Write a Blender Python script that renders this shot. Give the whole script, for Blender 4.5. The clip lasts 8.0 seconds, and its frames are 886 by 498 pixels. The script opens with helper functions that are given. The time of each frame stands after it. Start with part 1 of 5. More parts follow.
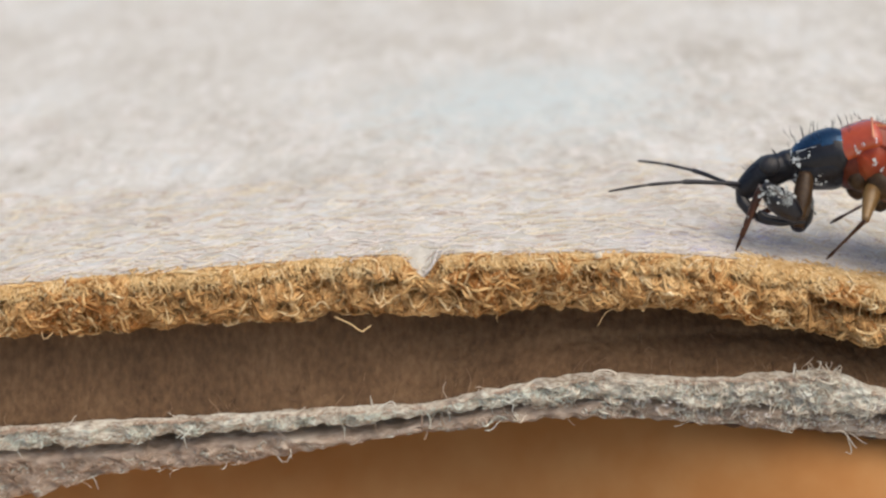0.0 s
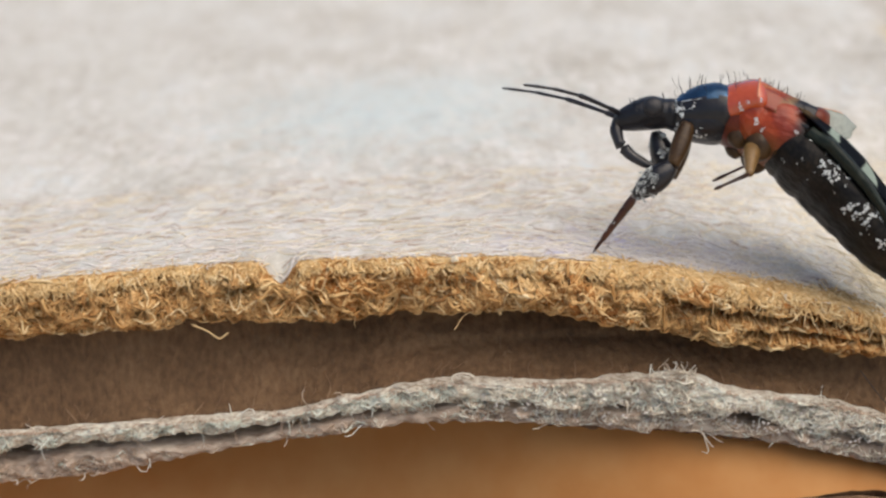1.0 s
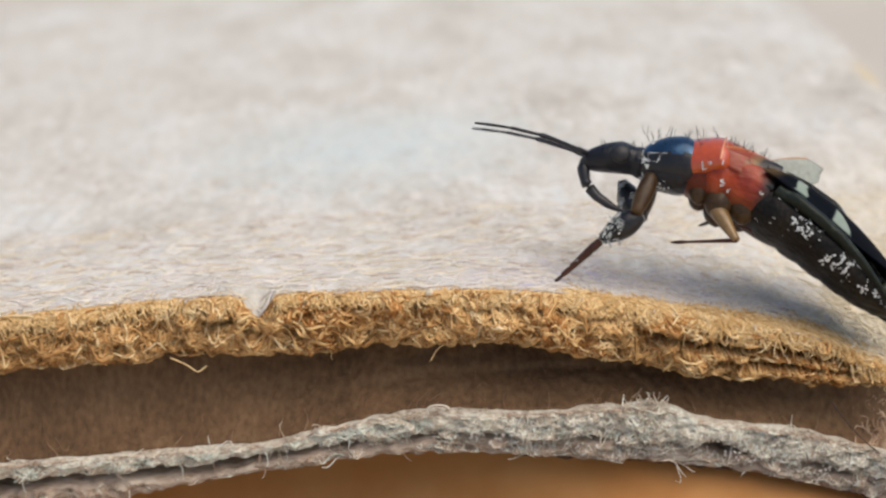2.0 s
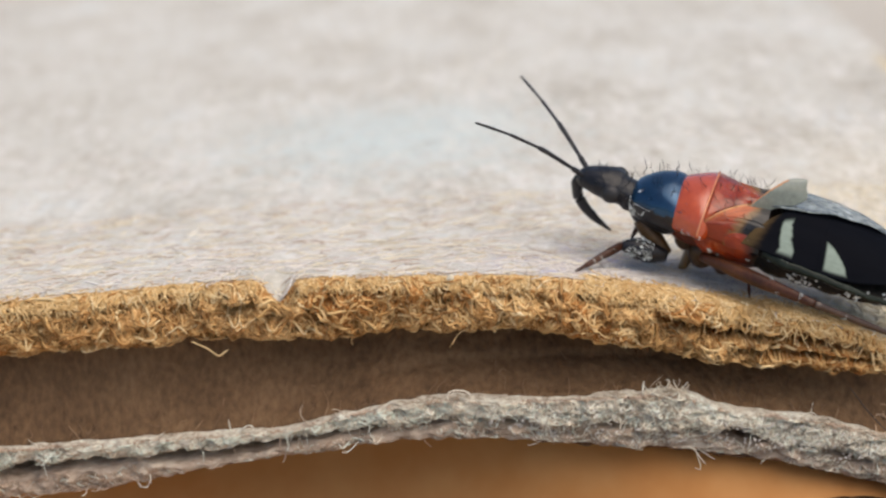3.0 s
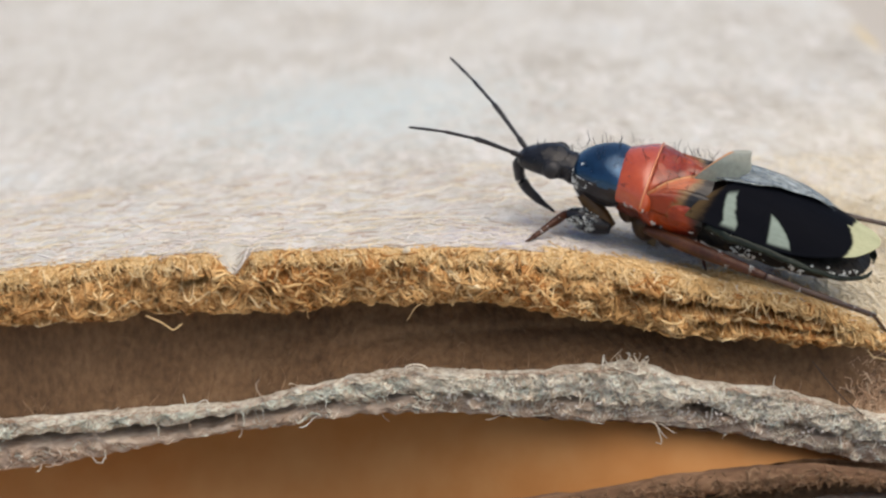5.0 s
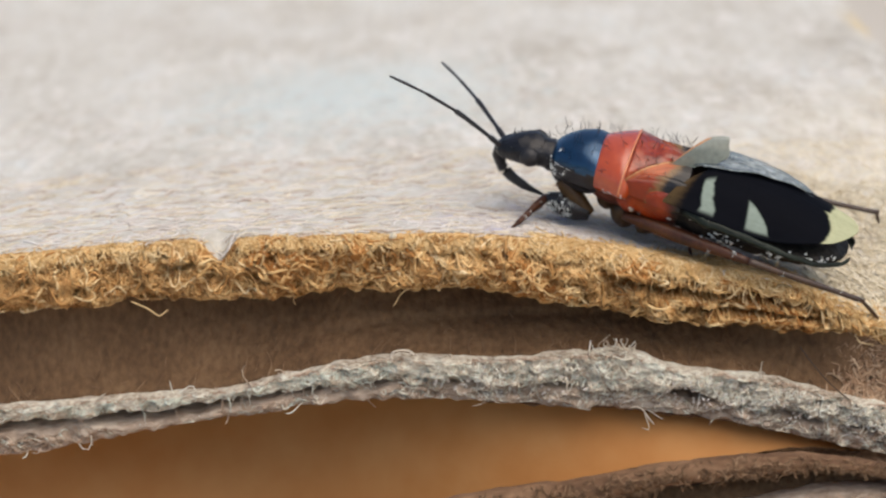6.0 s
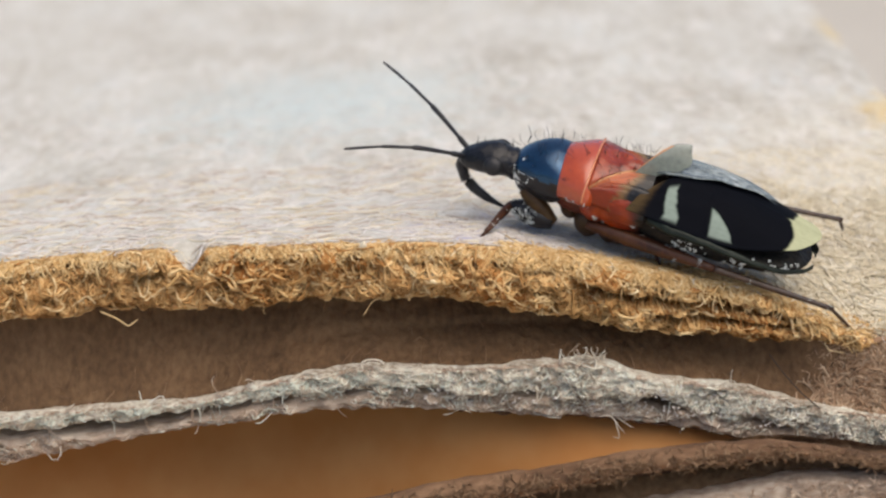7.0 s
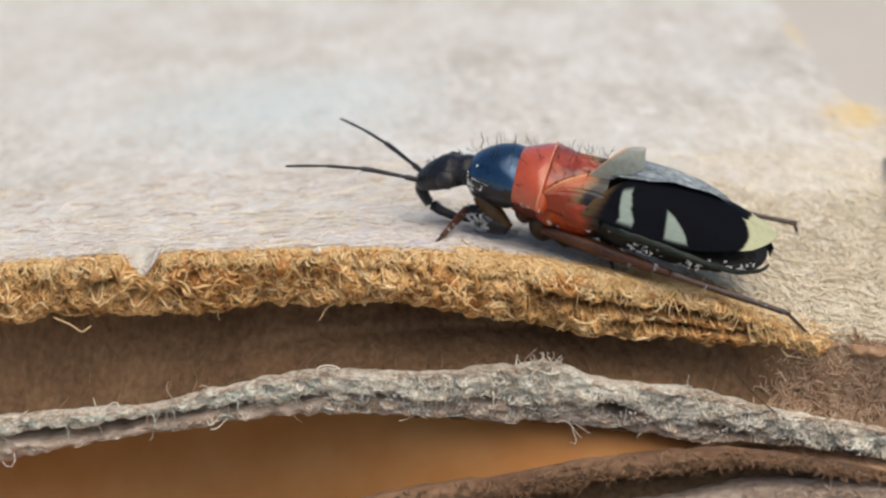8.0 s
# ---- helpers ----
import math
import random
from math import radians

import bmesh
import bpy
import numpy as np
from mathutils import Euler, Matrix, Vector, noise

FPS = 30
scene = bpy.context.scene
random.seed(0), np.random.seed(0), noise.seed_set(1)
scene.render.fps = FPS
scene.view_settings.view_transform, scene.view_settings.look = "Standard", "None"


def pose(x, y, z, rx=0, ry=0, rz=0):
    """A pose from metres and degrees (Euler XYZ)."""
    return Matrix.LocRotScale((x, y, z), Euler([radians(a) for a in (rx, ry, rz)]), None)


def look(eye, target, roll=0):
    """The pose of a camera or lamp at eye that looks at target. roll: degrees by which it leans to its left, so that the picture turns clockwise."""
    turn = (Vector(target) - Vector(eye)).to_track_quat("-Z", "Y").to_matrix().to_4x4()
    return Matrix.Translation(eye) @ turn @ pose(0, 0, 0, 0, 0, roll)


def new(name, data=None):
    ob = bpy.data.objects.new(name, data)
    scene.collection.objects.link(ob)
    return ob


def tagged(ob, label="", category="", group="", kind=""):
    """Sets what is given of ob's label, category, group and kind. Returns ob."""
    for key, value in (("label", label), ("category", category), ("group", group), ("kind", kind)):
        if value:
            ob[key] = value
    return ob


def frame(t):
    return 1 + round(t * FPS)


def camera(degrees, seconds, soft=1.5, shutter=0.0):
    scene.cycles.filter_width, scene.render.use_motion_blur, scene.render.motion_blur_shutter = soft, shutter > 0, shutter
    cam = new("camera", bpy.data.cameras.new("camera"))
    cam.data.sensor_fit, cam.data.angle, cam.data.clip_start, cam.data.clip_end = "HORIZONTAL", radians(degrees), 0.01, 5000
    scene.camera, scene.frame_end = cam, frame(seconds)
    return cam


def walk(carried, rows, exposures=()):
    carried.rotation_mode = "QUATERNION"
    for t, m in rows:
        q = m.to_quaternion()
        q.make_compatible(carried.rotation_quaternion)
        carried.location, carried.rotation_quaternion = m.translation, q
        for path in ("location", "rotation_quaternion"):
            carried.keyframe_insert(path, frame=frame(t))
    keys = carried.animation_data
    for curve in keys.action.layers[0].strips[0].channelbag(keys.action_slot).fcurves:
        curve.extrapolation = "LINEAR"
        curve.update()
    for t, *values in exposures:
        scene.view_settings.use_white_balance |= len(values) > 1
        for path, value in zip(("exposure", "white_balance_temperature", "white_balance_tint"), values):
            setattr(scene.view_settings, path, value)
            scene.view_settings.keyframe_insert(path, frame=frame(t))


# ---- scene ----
MM = 0.001

PATH = [
    (0, (2.638, -30.973, 10.606), (0.360, 0.320, 0.379), -3.954),
    (0.5, (2.605, -31.047, 10.287), (1.272, 0.271, -0.029), -4.213),
    (1, (3.509, -31.111, 10.227), (2.960, 0.362, 0.319), -3.686),
    (1.5, (3.744, -31.390, 10.306), (3.678, 0.226, 0.851), -3.468),
    (1.7, (3.795, -31.510, 10.299), (3.663, 0.146, 0.978), -3.707),
    (2.8, (3.789, -31.807, 10.033), (3.083, -0.110, 0.878), -3.610),
    (3, (3.800, -31.790, 9.999), (3.071, -0.102, 0.812), -3.763),
    (3.5, (4.087, -31.699, 9.892), (3.248, -0.036, 0.632), -3.730),
    (4, (4.268, -31.559, 9.877), (3.545, 0.074, 0.506), -3.765),
    (4.5, (4.639, -31.385, 9.847), (3.770, 0.207, 0.351), -3.708),
    (4.7, (4.614, -31.382, 9.836), (3.804, 0.193, 0.276), -3.898),
    (5.8, (4.760, -31.323, 9.666), (3.949, 0.186, -0.108), -3.949),
    (6, (4.816, -31.337, 9.661), (4.043, 0.168, -0.130), -3.942),
    (6.5, (5.005, -31.326, 9.708), (4.325, 0.179, -0.088), -3.957),
    (7, (4.962, -31.284, 9.723), (4.598, 0.244, -0.017), -3.854),
    (7.5, (5.139, -31.192, 9.795), (4.949, 0.328, 0.025), -3.754),
    (8, (5.499, -31.131, 9.770), (5.408, 0.385, -0.016), -3.764),
]
cam = camera(27.45, 8.0, soft=2.4)
cam.data.dof.use_dof = True
cam.data.dof.focus_distance = 33.1 * MM
cam.data.dof.aperture_fstop = 125
walk(cam, [(t, look(Vector(e) * MM, Vector(g) * MM, r)) for t, e, g, r in PATH],
     exposures=[(0.0, -0.09, 6700, 10), (8.0, -0.09, 6700, 10)])

# ---- daylight from a window: soft sun and sky ----
world = bpy.data.worlds.new("daylight")
scene.world = world
world.use_nodes = True
SUN_EL, SUN_ROT = radians(62), radians(132)
sky = world.node_tree.nodes.new("ShaderNodeTexSky")
sky.sky_type, sky.sun_disc = "NISHITA", False
sky.sun_elevation, sky.sun_rotation = SUN_EL, SUN_ROT
sky.air_density, sky.dust_density = 1.0, 3.0
back = world.node_tree.nodes["Background"]
back.inputs["Strength"].default_value = 0.155
world.node_tree.links.new(sky.outputs[0], back.inputs[0])
lamp = bpy.data.lights.new("sun", "SUN")
lamp.energy, lamp.angle, lamp.color = 2.35, radians(75), (1.0, 0.88, 0.72)
sun = new("sun", lamp)
toward = Vector((math.sin(SUN_ROT) * math.cos(SUN_EL), math.cos(SUN_ROT) * math.cos(SUN_EL), math.sin(SUN_EL)))
sun.matrix_world = look(toward * 0.5, (0, 0, 0))


# ---- materials ----
def material(name, colours, freq=1.0, stretch=(1, 1, 1), rough=0.8, bump=0.0, bump_freq=8.0, metal=0.0,
             coat=0.0, spec=0.5, island=0.0, alpha=1.0, fine=0.35, trans=0.0, sheen=0.0):
    """Principled surface: colours spread by two scales of noise (freq in cycles per mm), relief in mm."""
    m = bpy.data.materials.new(name)
    m.use_nodes = True
    nt = m.node_tree
    n, l = nt.nodes, nt.links
    b = n["Principled BSDF"]
    co = n.new("ShaderNodeTexCoord")
    mp = n.new("ShaderNodeMapping")
    mp.inputs["Scale"].default_value = stretch
    l.new(co.outputs["Object"], mp.inputs["Vector"])
    big = n.new("ShaderNodeTexNoise")
    big.inputs["Scale"].default_value = 1000 * freq
    big.inputs["Detail"].default_value = 4
    l.new(mp.outputs[0], big.inputs["Vector"])
    small = n.new("ShaderNodeTexNoise")
    small.inputs["Scale"].default_value = 1000 * freq * 9
    small.inputs["Detail"].default_value = 3
    l.new(mp.outputs[0], small.inputs["Vector"])
    mix = n.new("ShaderNodeMix")
    mix.inputs[0].default_value = fine
    l.new(big.outputs[0], mix.inputs[2])
    l.new(small.outputs[0], mix.inputs[3])
    src = mix.outputs[0]
    if island:
        geo = n.new("ShaderNodeNewGeometry")
        mix2 = n.new("ShaderNodeMix")
        mix2.inputs[0].default_value = island
        l.new(src, mix2.inputs[2])
        l.new(geo.outputs["Random Per Island"], mix2.inputs[3])
        src = mix2.outputs[0]
    ramp = n.new("ShaderNodeValToRGB")
    el = ramp.color_ramp.elements
    lo, hi = (0.08, 0.92) if island else (0.3, 0.7)
    while len(el) < len(colours):
        el.new(0.5)
    for i, c in enumerate(colours):
        el[i].position = lo + (hi - lo) * i / max(1, len(colours) - 1)
        el[i].color = (*c, 1)
    l.new(src, ramp.inputs[0])
    l.new(ramp.outputs[0], b.inputs["Base Color"])
    b.inputs["Roughness"].default_value = rough
    b.inputs["Metallic"].default_value = metal
    b.inputs["Specular IOR Level"].default_value = spec
    b.inputs["Coat Weight"].default_value = coat
    b.inputs["Coat Roughness"].default_value = 0.22
    b.inputs["Alpha"].default_value = alpha
    b.inputs["Transmission Weight"].default_value = trans
    b.inputs["Sheen Weight"].default_value = sheen
    if bump:
        bn = n.new("ShaderNodeTexNoise")
        bn.inputs["Scale"].default_value = 1000 * bump_freq
        bn.inputs["Detail"].default_value = 5
        l.new(mp.outputs[0], bn.inputs["Vector"])
        bp = n.new("ShaderNodeBump")
        bp.inputs["Strength"].default_value = 1.0
        bp.inputs["Distance"].default_value = bump * MM
        l.new(bn.outputs[0], bp.inputs["Height"])
        l.new(bp.outputs[0], b.inputs["Normal"])
    return m


PAPER = material("pale paper", [(0.365, 0.335, 0.285), (0.503, 0.488, 0.438), (0.588, 0.585, 0.545), (0.590, 0.632, 0.635)], 0.42, (0.9, 0.5, 1),
                 0.85, 0.10, 2.8, fine=0.45)


def flecks(m, colour, freq, lo, hi, amount, stretch=(1, 0.42, 1)):
    """Uneven cottony flecks of another tone."""
    nt = m.node_tree
    n, l = nt.nodes, nt.links
    b = n["Principled BSDF"]
    co = n.new("ShaderNodeTexCoord")
    mp = n.new("ShaderNodeMapping")
    mp.inputs["Scale"].default_value = stretch
    l.new(co.outputs["Object"], mp.inputs["Vector"])
    ns = n.new("ShaderNodeTexNoise")
    ns.inputs["Scale"].default_value = 1000 * freq
    ns.inputs["Detail"].default_value = 7
    ns.inputs["Roughness"].default_value = 0.62
    ns.inputs["Distortion"].default_value = 0.9
    l.new(mp.outputs[0], ns.inputs["Vector"])
    mr = n.new("ShaderNodeMapRange")
    mr.inputs["From Min"].default_value, mr.inputs["From Max"].default_value = lo, hi
    mr.inputs["To Max"].default_value = amount
    l.new(ns.outputs[0], mr.inputs["Value"])
    mix = n.new("ShaderNodeMix")
    mix.data_type = "RGBA"
    l.new(mr.outputs[0], mix.inputs[0])
    l.new(b.inputs["Base Color"].links[0].from_socket, mix.inputs[6])
    mix.inputs[7].default_value = (*colour, 1)
    l.new(mix.outputs[2], b.inputs["Base Color"])


def tint_end(m, colour, lo, hi):
    """Another stock towards one end of the sheet, with a ragged change-over."""
    nt = m.node_tree
    n, l = nt.nodes, nt.links
    b = n["Principled BSDF"]
    co = n.new("ShaderNodeTexCoord")
    xyz = n.new("ShaderNodeSeparateXYZ")
    l.new(co.outputs["Object"], xyz.inputs[0])
    mr = n.new("ShaderNodeMapRange")
    mr.inputs["From Min"].default_value, mr.inputs["From Max"].default_value = lo * MM, hi * MM
    l.new(xyz.outputs["X"], mr.inputs["Value"])
    ns = n.new("ShaderNodeTexNoise")
    ns.inputs["Scale"].default_value = 2200
    ns.inputs["Detail"].default_value = 6
    l.new(co.outputs["Object"], ns.inputs["Vector"])
    a = n.new("ShaderNodeMath")
    a.operation, a.use_clamp = "MULTIPLY", True
    l.new(mr.outputs[0], a.inputs[0])
    sharp = n.new("ShaderNodeMapRange")
    sharp.inputs["From Min"].default_value, sharp.inputs["From Max"].default_value = 0.35, 0.6
    sharp.inputs["To Min"].default_value = 0.35
    l.new(ns.outputs[0], sharp.inputs["Value"])
    l.new(sharp.outputs[0], a.inputs[1])
    mix = n.new("ShaderNodeMix")
    mix.data_type = "RGBA"
    l.new(a.outputs[0], mix.inputs[0])
    l.new(b.inputs["Base Color"].links[0].from_socket, mix.inputs[6])
    mix.inputs[7].default_value = (*colour, 1)
    l.new(mix.outputs[2], b.inputs["Base Color"])


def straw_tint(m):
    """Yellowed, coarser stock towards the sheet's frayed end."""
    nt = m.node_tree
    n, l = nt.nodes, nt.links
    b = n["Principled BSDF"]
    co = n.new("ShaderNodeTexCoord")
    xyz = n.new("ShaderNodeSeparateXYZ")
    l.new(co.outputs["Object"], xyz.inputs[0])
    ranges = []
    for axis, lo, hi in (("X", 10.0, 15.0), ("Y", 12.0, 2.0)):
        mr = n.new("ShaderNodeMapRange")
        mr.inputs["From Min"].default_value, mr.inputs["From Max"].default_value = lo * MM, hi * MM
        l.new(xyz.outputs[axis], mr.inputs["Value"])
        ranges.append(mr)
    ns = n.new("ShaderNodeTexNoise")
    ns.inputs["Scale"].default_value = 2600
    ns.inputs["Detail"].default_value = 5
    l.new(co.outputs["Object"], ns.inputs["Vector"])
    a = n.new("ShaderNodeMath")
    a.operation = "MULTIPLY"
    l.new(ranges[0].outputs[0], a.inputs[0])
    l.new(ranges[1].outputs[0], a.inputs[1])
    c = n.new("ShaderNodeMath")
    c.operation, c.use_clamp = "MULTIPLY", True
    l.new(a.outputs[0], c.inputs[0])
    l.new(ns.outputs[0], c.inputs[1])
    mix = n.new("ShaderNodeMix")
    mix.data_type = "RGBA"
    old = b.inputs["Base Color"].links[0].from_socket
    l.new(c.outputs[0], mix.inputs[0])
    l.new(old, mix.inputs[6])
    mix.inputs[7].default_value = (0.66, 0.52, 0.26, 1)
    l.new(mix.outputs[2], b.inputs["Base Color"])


def tint_patch(m, colour, at, size):
    """A faint patch of another colour with an uneven outline."""
    nt = m.node_tree
    n, l = nt.nodes, nt.links
    b = n["Principled BSDF"]
    co = n.new("ShaderNodeTexCoord")
    mp = n.new("ShaderNodeMapping")
    mp.vector_type = "TEXTURE"
    mp.inputs["Location"].default_value = Vector(at) * MM
    mp.inputs["Scale"].default_value = Vector(size) * MM
    l.new(co.outputs["Object"], mp.inputs["Vector"])
    ln = n.new("ShaderNodeVectorMath")
    ln.operation = "LENGTH"
    l.new(mp.outputs[0], ln.inputs[0])
    ns = n.new("ShaderNodeTexNoise")
    ns.inputs["Scale"].default_value = 1900
    ns.inputs["Detail"].default_value = 6
    l.new(co.outputs["Object"], ns.inputs["Vector"])
    add = n.new("ShaderNodeMath")
    add.operation, add.inputs[1].default_value = "MULTIPLY_ADD", 2.2
    l.new(ns.outputs[0], add.inputs[0])
    l.new(ln.outputs["Value"], add.inputs[2])
    mr = n.new("ShaderNodeMapRange")
    mr.inputs["From Min"].default_value, mr.inputs["From Max"].default_value = 2.2, 1.25
    l.new(add.outputs[0], mr.inputs["Value"])
    mix = n.new("ShaderNodeMix")
    mix.data_type = "RGBA"
    l.new(mr.outputs[0], mix.inputs[0])
    l.new(b.inputs["Base Color"].links[0].from_socket, mix.inputs[6])
    mix.inputs[7].default_value = (*colour, 1)
    l.new(mix.outputs[2], b.inputs["Base Color"])


flecks(PAPER, (0.36, 0.31, 0.25), 1.5, 0.54, 0.70, 0.5)
flecks(PAPER, (0.70, 0.69, 0.665), 1.7, 0.52, 0.66, 0.7)
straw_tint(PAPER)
tint_patch(PAPER, (0.53, 0.595, 0.59), (1.6, 13.0, 0.0), (4.6, 5.0, 9.0))
# two violet-grey patches of the paper face around the bug's feet
tint_patch(PAPER, (0.47, 0.425, 0.455), (7.4, 0.9, 0.0), (3.4, 1.5, 4.0))
tint_patch(PAPER, (0.41, 0.40, 0.56), (6.5, 0.9, 0.0), (2.3, 1.3, 4.0))
# the bug's brown shade and reflection, painted into the paper's colour
tint_patch(PAPER, (0.22, 0.125, 0.075), (9.2, 0.45, 0.0), (2.7, 0.85, 4.0))
tint_patch(PAPER, (0.64, 0.50, 0.26), (15.0, 9.3, 0.0), (0.9, 1.6, 9.0))
tint_patch(PAPER, (0.64, 0.52, 0.30), (15.6, 18.0, 0.0), (0.5, 3.0, 9.0))
TORN = material("torn kraft edge", [(0.15, 0.058, 0.014), (0.36, 0.165, 0.042), (0.52, 0.29, 0.10)], 0.6, rough=0.9, bump=0.08, bump_freq=5)
KRAFT_FIBRE = material("kraft fibre", [(0.20, 0.078, 0.020), (0.46, 0.248, 0.082), (0.67, 0.425, 0.18), (0.81, 0.61, 0.33)], 0.30,
                       rough=0.75, island=0.5)
ORANGE_FIBRE = material("deep orange fibre", [(0.26, 0.095, 0.018), (0.44, 0.19, 0.045), (0.58, 0.31, 0.10)], 0.5, rough=0.75, island=0.5)
STRAW_FIBRE = material("straw fibre", [(0.41, 0.228, 0.075), (0.63, 0.405, 0.168), (0.77, 0.58, 0.31), (0.86, 0.74, 0.50)], 0.35,
                       rough=0.75, island=0.5)
PALE_STRAW = material("bleached straw fibre", [(0.56, 0.48, 0.33), (0.72, 0.645, 0.49), (0.84, 0.80, 0.69)], 0.3, rough=0.75, island=0.6)
PINK_FIBRE = material("pinkish tan fibre", [(0.28, 0.19, 0.135), (0.50, 0.38, 0.29), (0.70, 0.61, 0.50)], 0.4, rough=0.8, island=0.5)
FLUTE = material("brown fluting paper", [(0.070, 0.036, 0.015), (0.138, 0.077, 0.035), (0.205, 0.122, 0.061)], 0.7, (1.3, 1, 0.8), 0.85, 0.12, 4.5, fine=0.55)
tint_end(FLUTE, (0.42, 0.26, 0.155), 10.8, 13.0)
FRAY_FIBRE = material("reddish tan fibre", [(0.26, 0.145, 0.08), (0.45, 0.30, 0.19), (0.66, 0.52, 0.38)], 0.4, rough=0.8, island=0.55)
GREY = material("grey recycled ply", [(0.09, 0.065, 0.045), (0.40, 0.34, 0.265), (0.66, 0.63, 0.535), (0.74, 0.79, 0.71)], 1.8, (0.6, 1, 1.5), rough=0.9, bump=0.10, bump_freq=6, fine=0.55)
BUFF = material("buff split ply", [(0.22, 0.16, 0.12), (0.42, 0.335, 0.265), (0.60, 0.53, 0.44)], 0.9, (0.6, 1, 1.5), rough=0.9, bump=0.09, bump_freq=5, fine=0.5)
GREY_FIBRE = material("pale recycled fibre", [(0.15, 0.10, 0.065), (0.50, 0.40, 0.30), (0.79, 0.735, 0.61), (0.80, 0.825, 0.735), (0.97, 0.955, 0.89)],
                      0.8, rough=0.6, island=0.5, sheen=0.2)
TEAL_FIBRE = material("greenish white fibre", [(0.36, 0.37, 0.31), (0.64, 0.685, 0.605), (0.80, 0.87, 0.80)], 0.8, rough=0.6, island=0.55)
CREASE = material("pale raised paper", [(0.56, 0.52, 0.44), (0.66, 0.63, 0.56), (0.72, 0.70, 0.65)], 1.2, rough=0.85, bump=0.02, bump_freq=6)
WHITE_FIBRE = material("white paper fibre", [(0.58, 0.52, 0.47), (0.68, 0.64, 0.60), (0.76, 0.75, 0.73)], 0.3, rough=0.7, island=0.7)
BROWN_FIBRE = material("brown fibre", [(0.12, 0.07, 0.036), (0.20, 0.12, 0.065), (0.32, 0.21, 0.125)], 0.5, rough=0.8, island=0.7)
AMBER = material("amber kraft wall", [(0.42, 0.165, 0.037), (0.53, 0.240, 0.070), (0.62, 0.335, 0.125)], 0.10, rough=0.8, bump=0.03, bump_freq=1.5)
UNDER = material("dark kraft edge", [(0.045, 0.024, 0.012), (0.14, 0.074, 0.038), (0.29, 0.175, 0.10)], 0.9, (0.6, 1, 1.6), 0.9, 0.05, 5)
TABLE = material("beige table", [(0.50, 0.465, 0.405), (0.56, 0.525, 0.46)], 0.02, rough=0.6, bump=0.02, bump_freq=0.5)
BLACK = material("black cuticle", [(0.006, 0.006, 0.008), (0.02, 0.02, 0.024)], 1.5, rough=0.3, bump=0.02, bump_freq=5, coat=0.25, spec=0.3)
EYE = material("dull dark eye", [(0.006, 0.006, 0.008), (0.018, 0.018, 0.022)], 3.0, rough=0.5, bump=0.01, bump_freq=22)
ABDOMEN = material("dull black abdomen", [(0.004, 0.004, 0.005), (0.009, 0.009, 0.009), (0.018, 0.016, 0.014), (0.034, 0.027, 0.020)], 1.6, rough=0.45, bump=0.05, bump_freq=4, spec=0.14, fine=0.5)
GREEN_BLACK = material("greenish black rim", [(0.003, 0.005, 0.004), (0.012, 0.018, 0.014), (0.036, 0.046, 0.036)], 2.0, (0.5, 1, 1), rough=0.4, bump=0.03, bump_freq=5, spec=0.2)
HEAD = material("rough black head", [(0.003, 0.003, 0.005), (0.008, 0.009, 0.013), (0.018, 0.020, 0.028)], 2.2, rough=0.36, bump=0.10, bump_freq=3.0, coat=0.12, spec=0.3)
BLUE = material("blue-black cuticle", [(0.004, 0.022, 0.06), (0.014, 0.075, 0.16)], 1.2, rough=0.2, bump=0.02, bump_freq=4, metal=0.65, coat=0.5)
RED = material("orange-red cuticle", [(0.32, 0.034, 0.006), (0.52, 0.080, 0.015)], 1.0, rough=0.22, bump=0.03, bump_freq=2.5, coat=1.0, spec=0.6)
RIM = material("pale orange rim", [(0.55, 0.16, 0.06), (0.68, 0.26, 0.12)], 1.5, rough=0.25, coat=0.6)
DEEP_RED = material("dark red cuticle", [(0.09, 0.008, 0.002), (0.26, 0.028, 0.003), (0.42, 0.066, 0.008)], 1.7, rough=0.3, bump=0.07, bump_freq=3, coat=0.5, spec=0.4)
BELLY = material("dark red-brown belly", [(0.045, 0.009, 0.004), (0.17, 0.026, 0.006)], 2.2, rough=0.4, bump=0.03, bump_freq=5, coat=0.1, spec=0.25)
RUST = material("reddish brown leg", [(0.016, 0.006, 0.003), (0.050, 0.016, 0.007), (0.10, 0.036, 0.014)], 1.8, rough=0.38, bump=0.03, bump_freq=5, coat=0.15, spec=0.3)
DARK_LEG = material("blackish brown shin", [(0.015, 0.008, 0.006), (0.06, 0.028, 0.016)], 3.0, rough=0.35, bump=0.01, bump_freq=10, coat=0.3)
COXA = material("brown base joint", [(0.016, 0.008, 0.004), (0.085, 0.046, 0.016)], 1.8, rough=0.4, bump=0.02, bump_freq=6, spec=0.3)
TAN = material("amber translucent leg", [(0.09, 0.048, 0.014), (0.25, 0.155, 0.058)], 1.8, rough=0.35, bump=0.006, bump_freq=12, coat=0.3)
BROWN_HAIR = material("dark hair", [(0.02, 0.012, 0.008), (0.05, 0.03, 0.02)], 1.0, rough=0.4)
VEIN = material("pale wing vein", [(0.42, 0.16, 0.05), (0.58, 0.32, 0.15)], 1.5, rough=0.35, coat=0.4)
MEMBRANE = material("silvery wing membrane", [(0.02, 0.026, 0.03), (0.11, 0.14, 0.155), (0.32, 0.38, 0.40), (0.74, 0.80, 0.81)], 1.6, (0.45, 2.2, 1), rough=0.22, coat=0.6,
                    bump=0.16, bump_freq=2.2, alpha=0.78, fine=0.55)
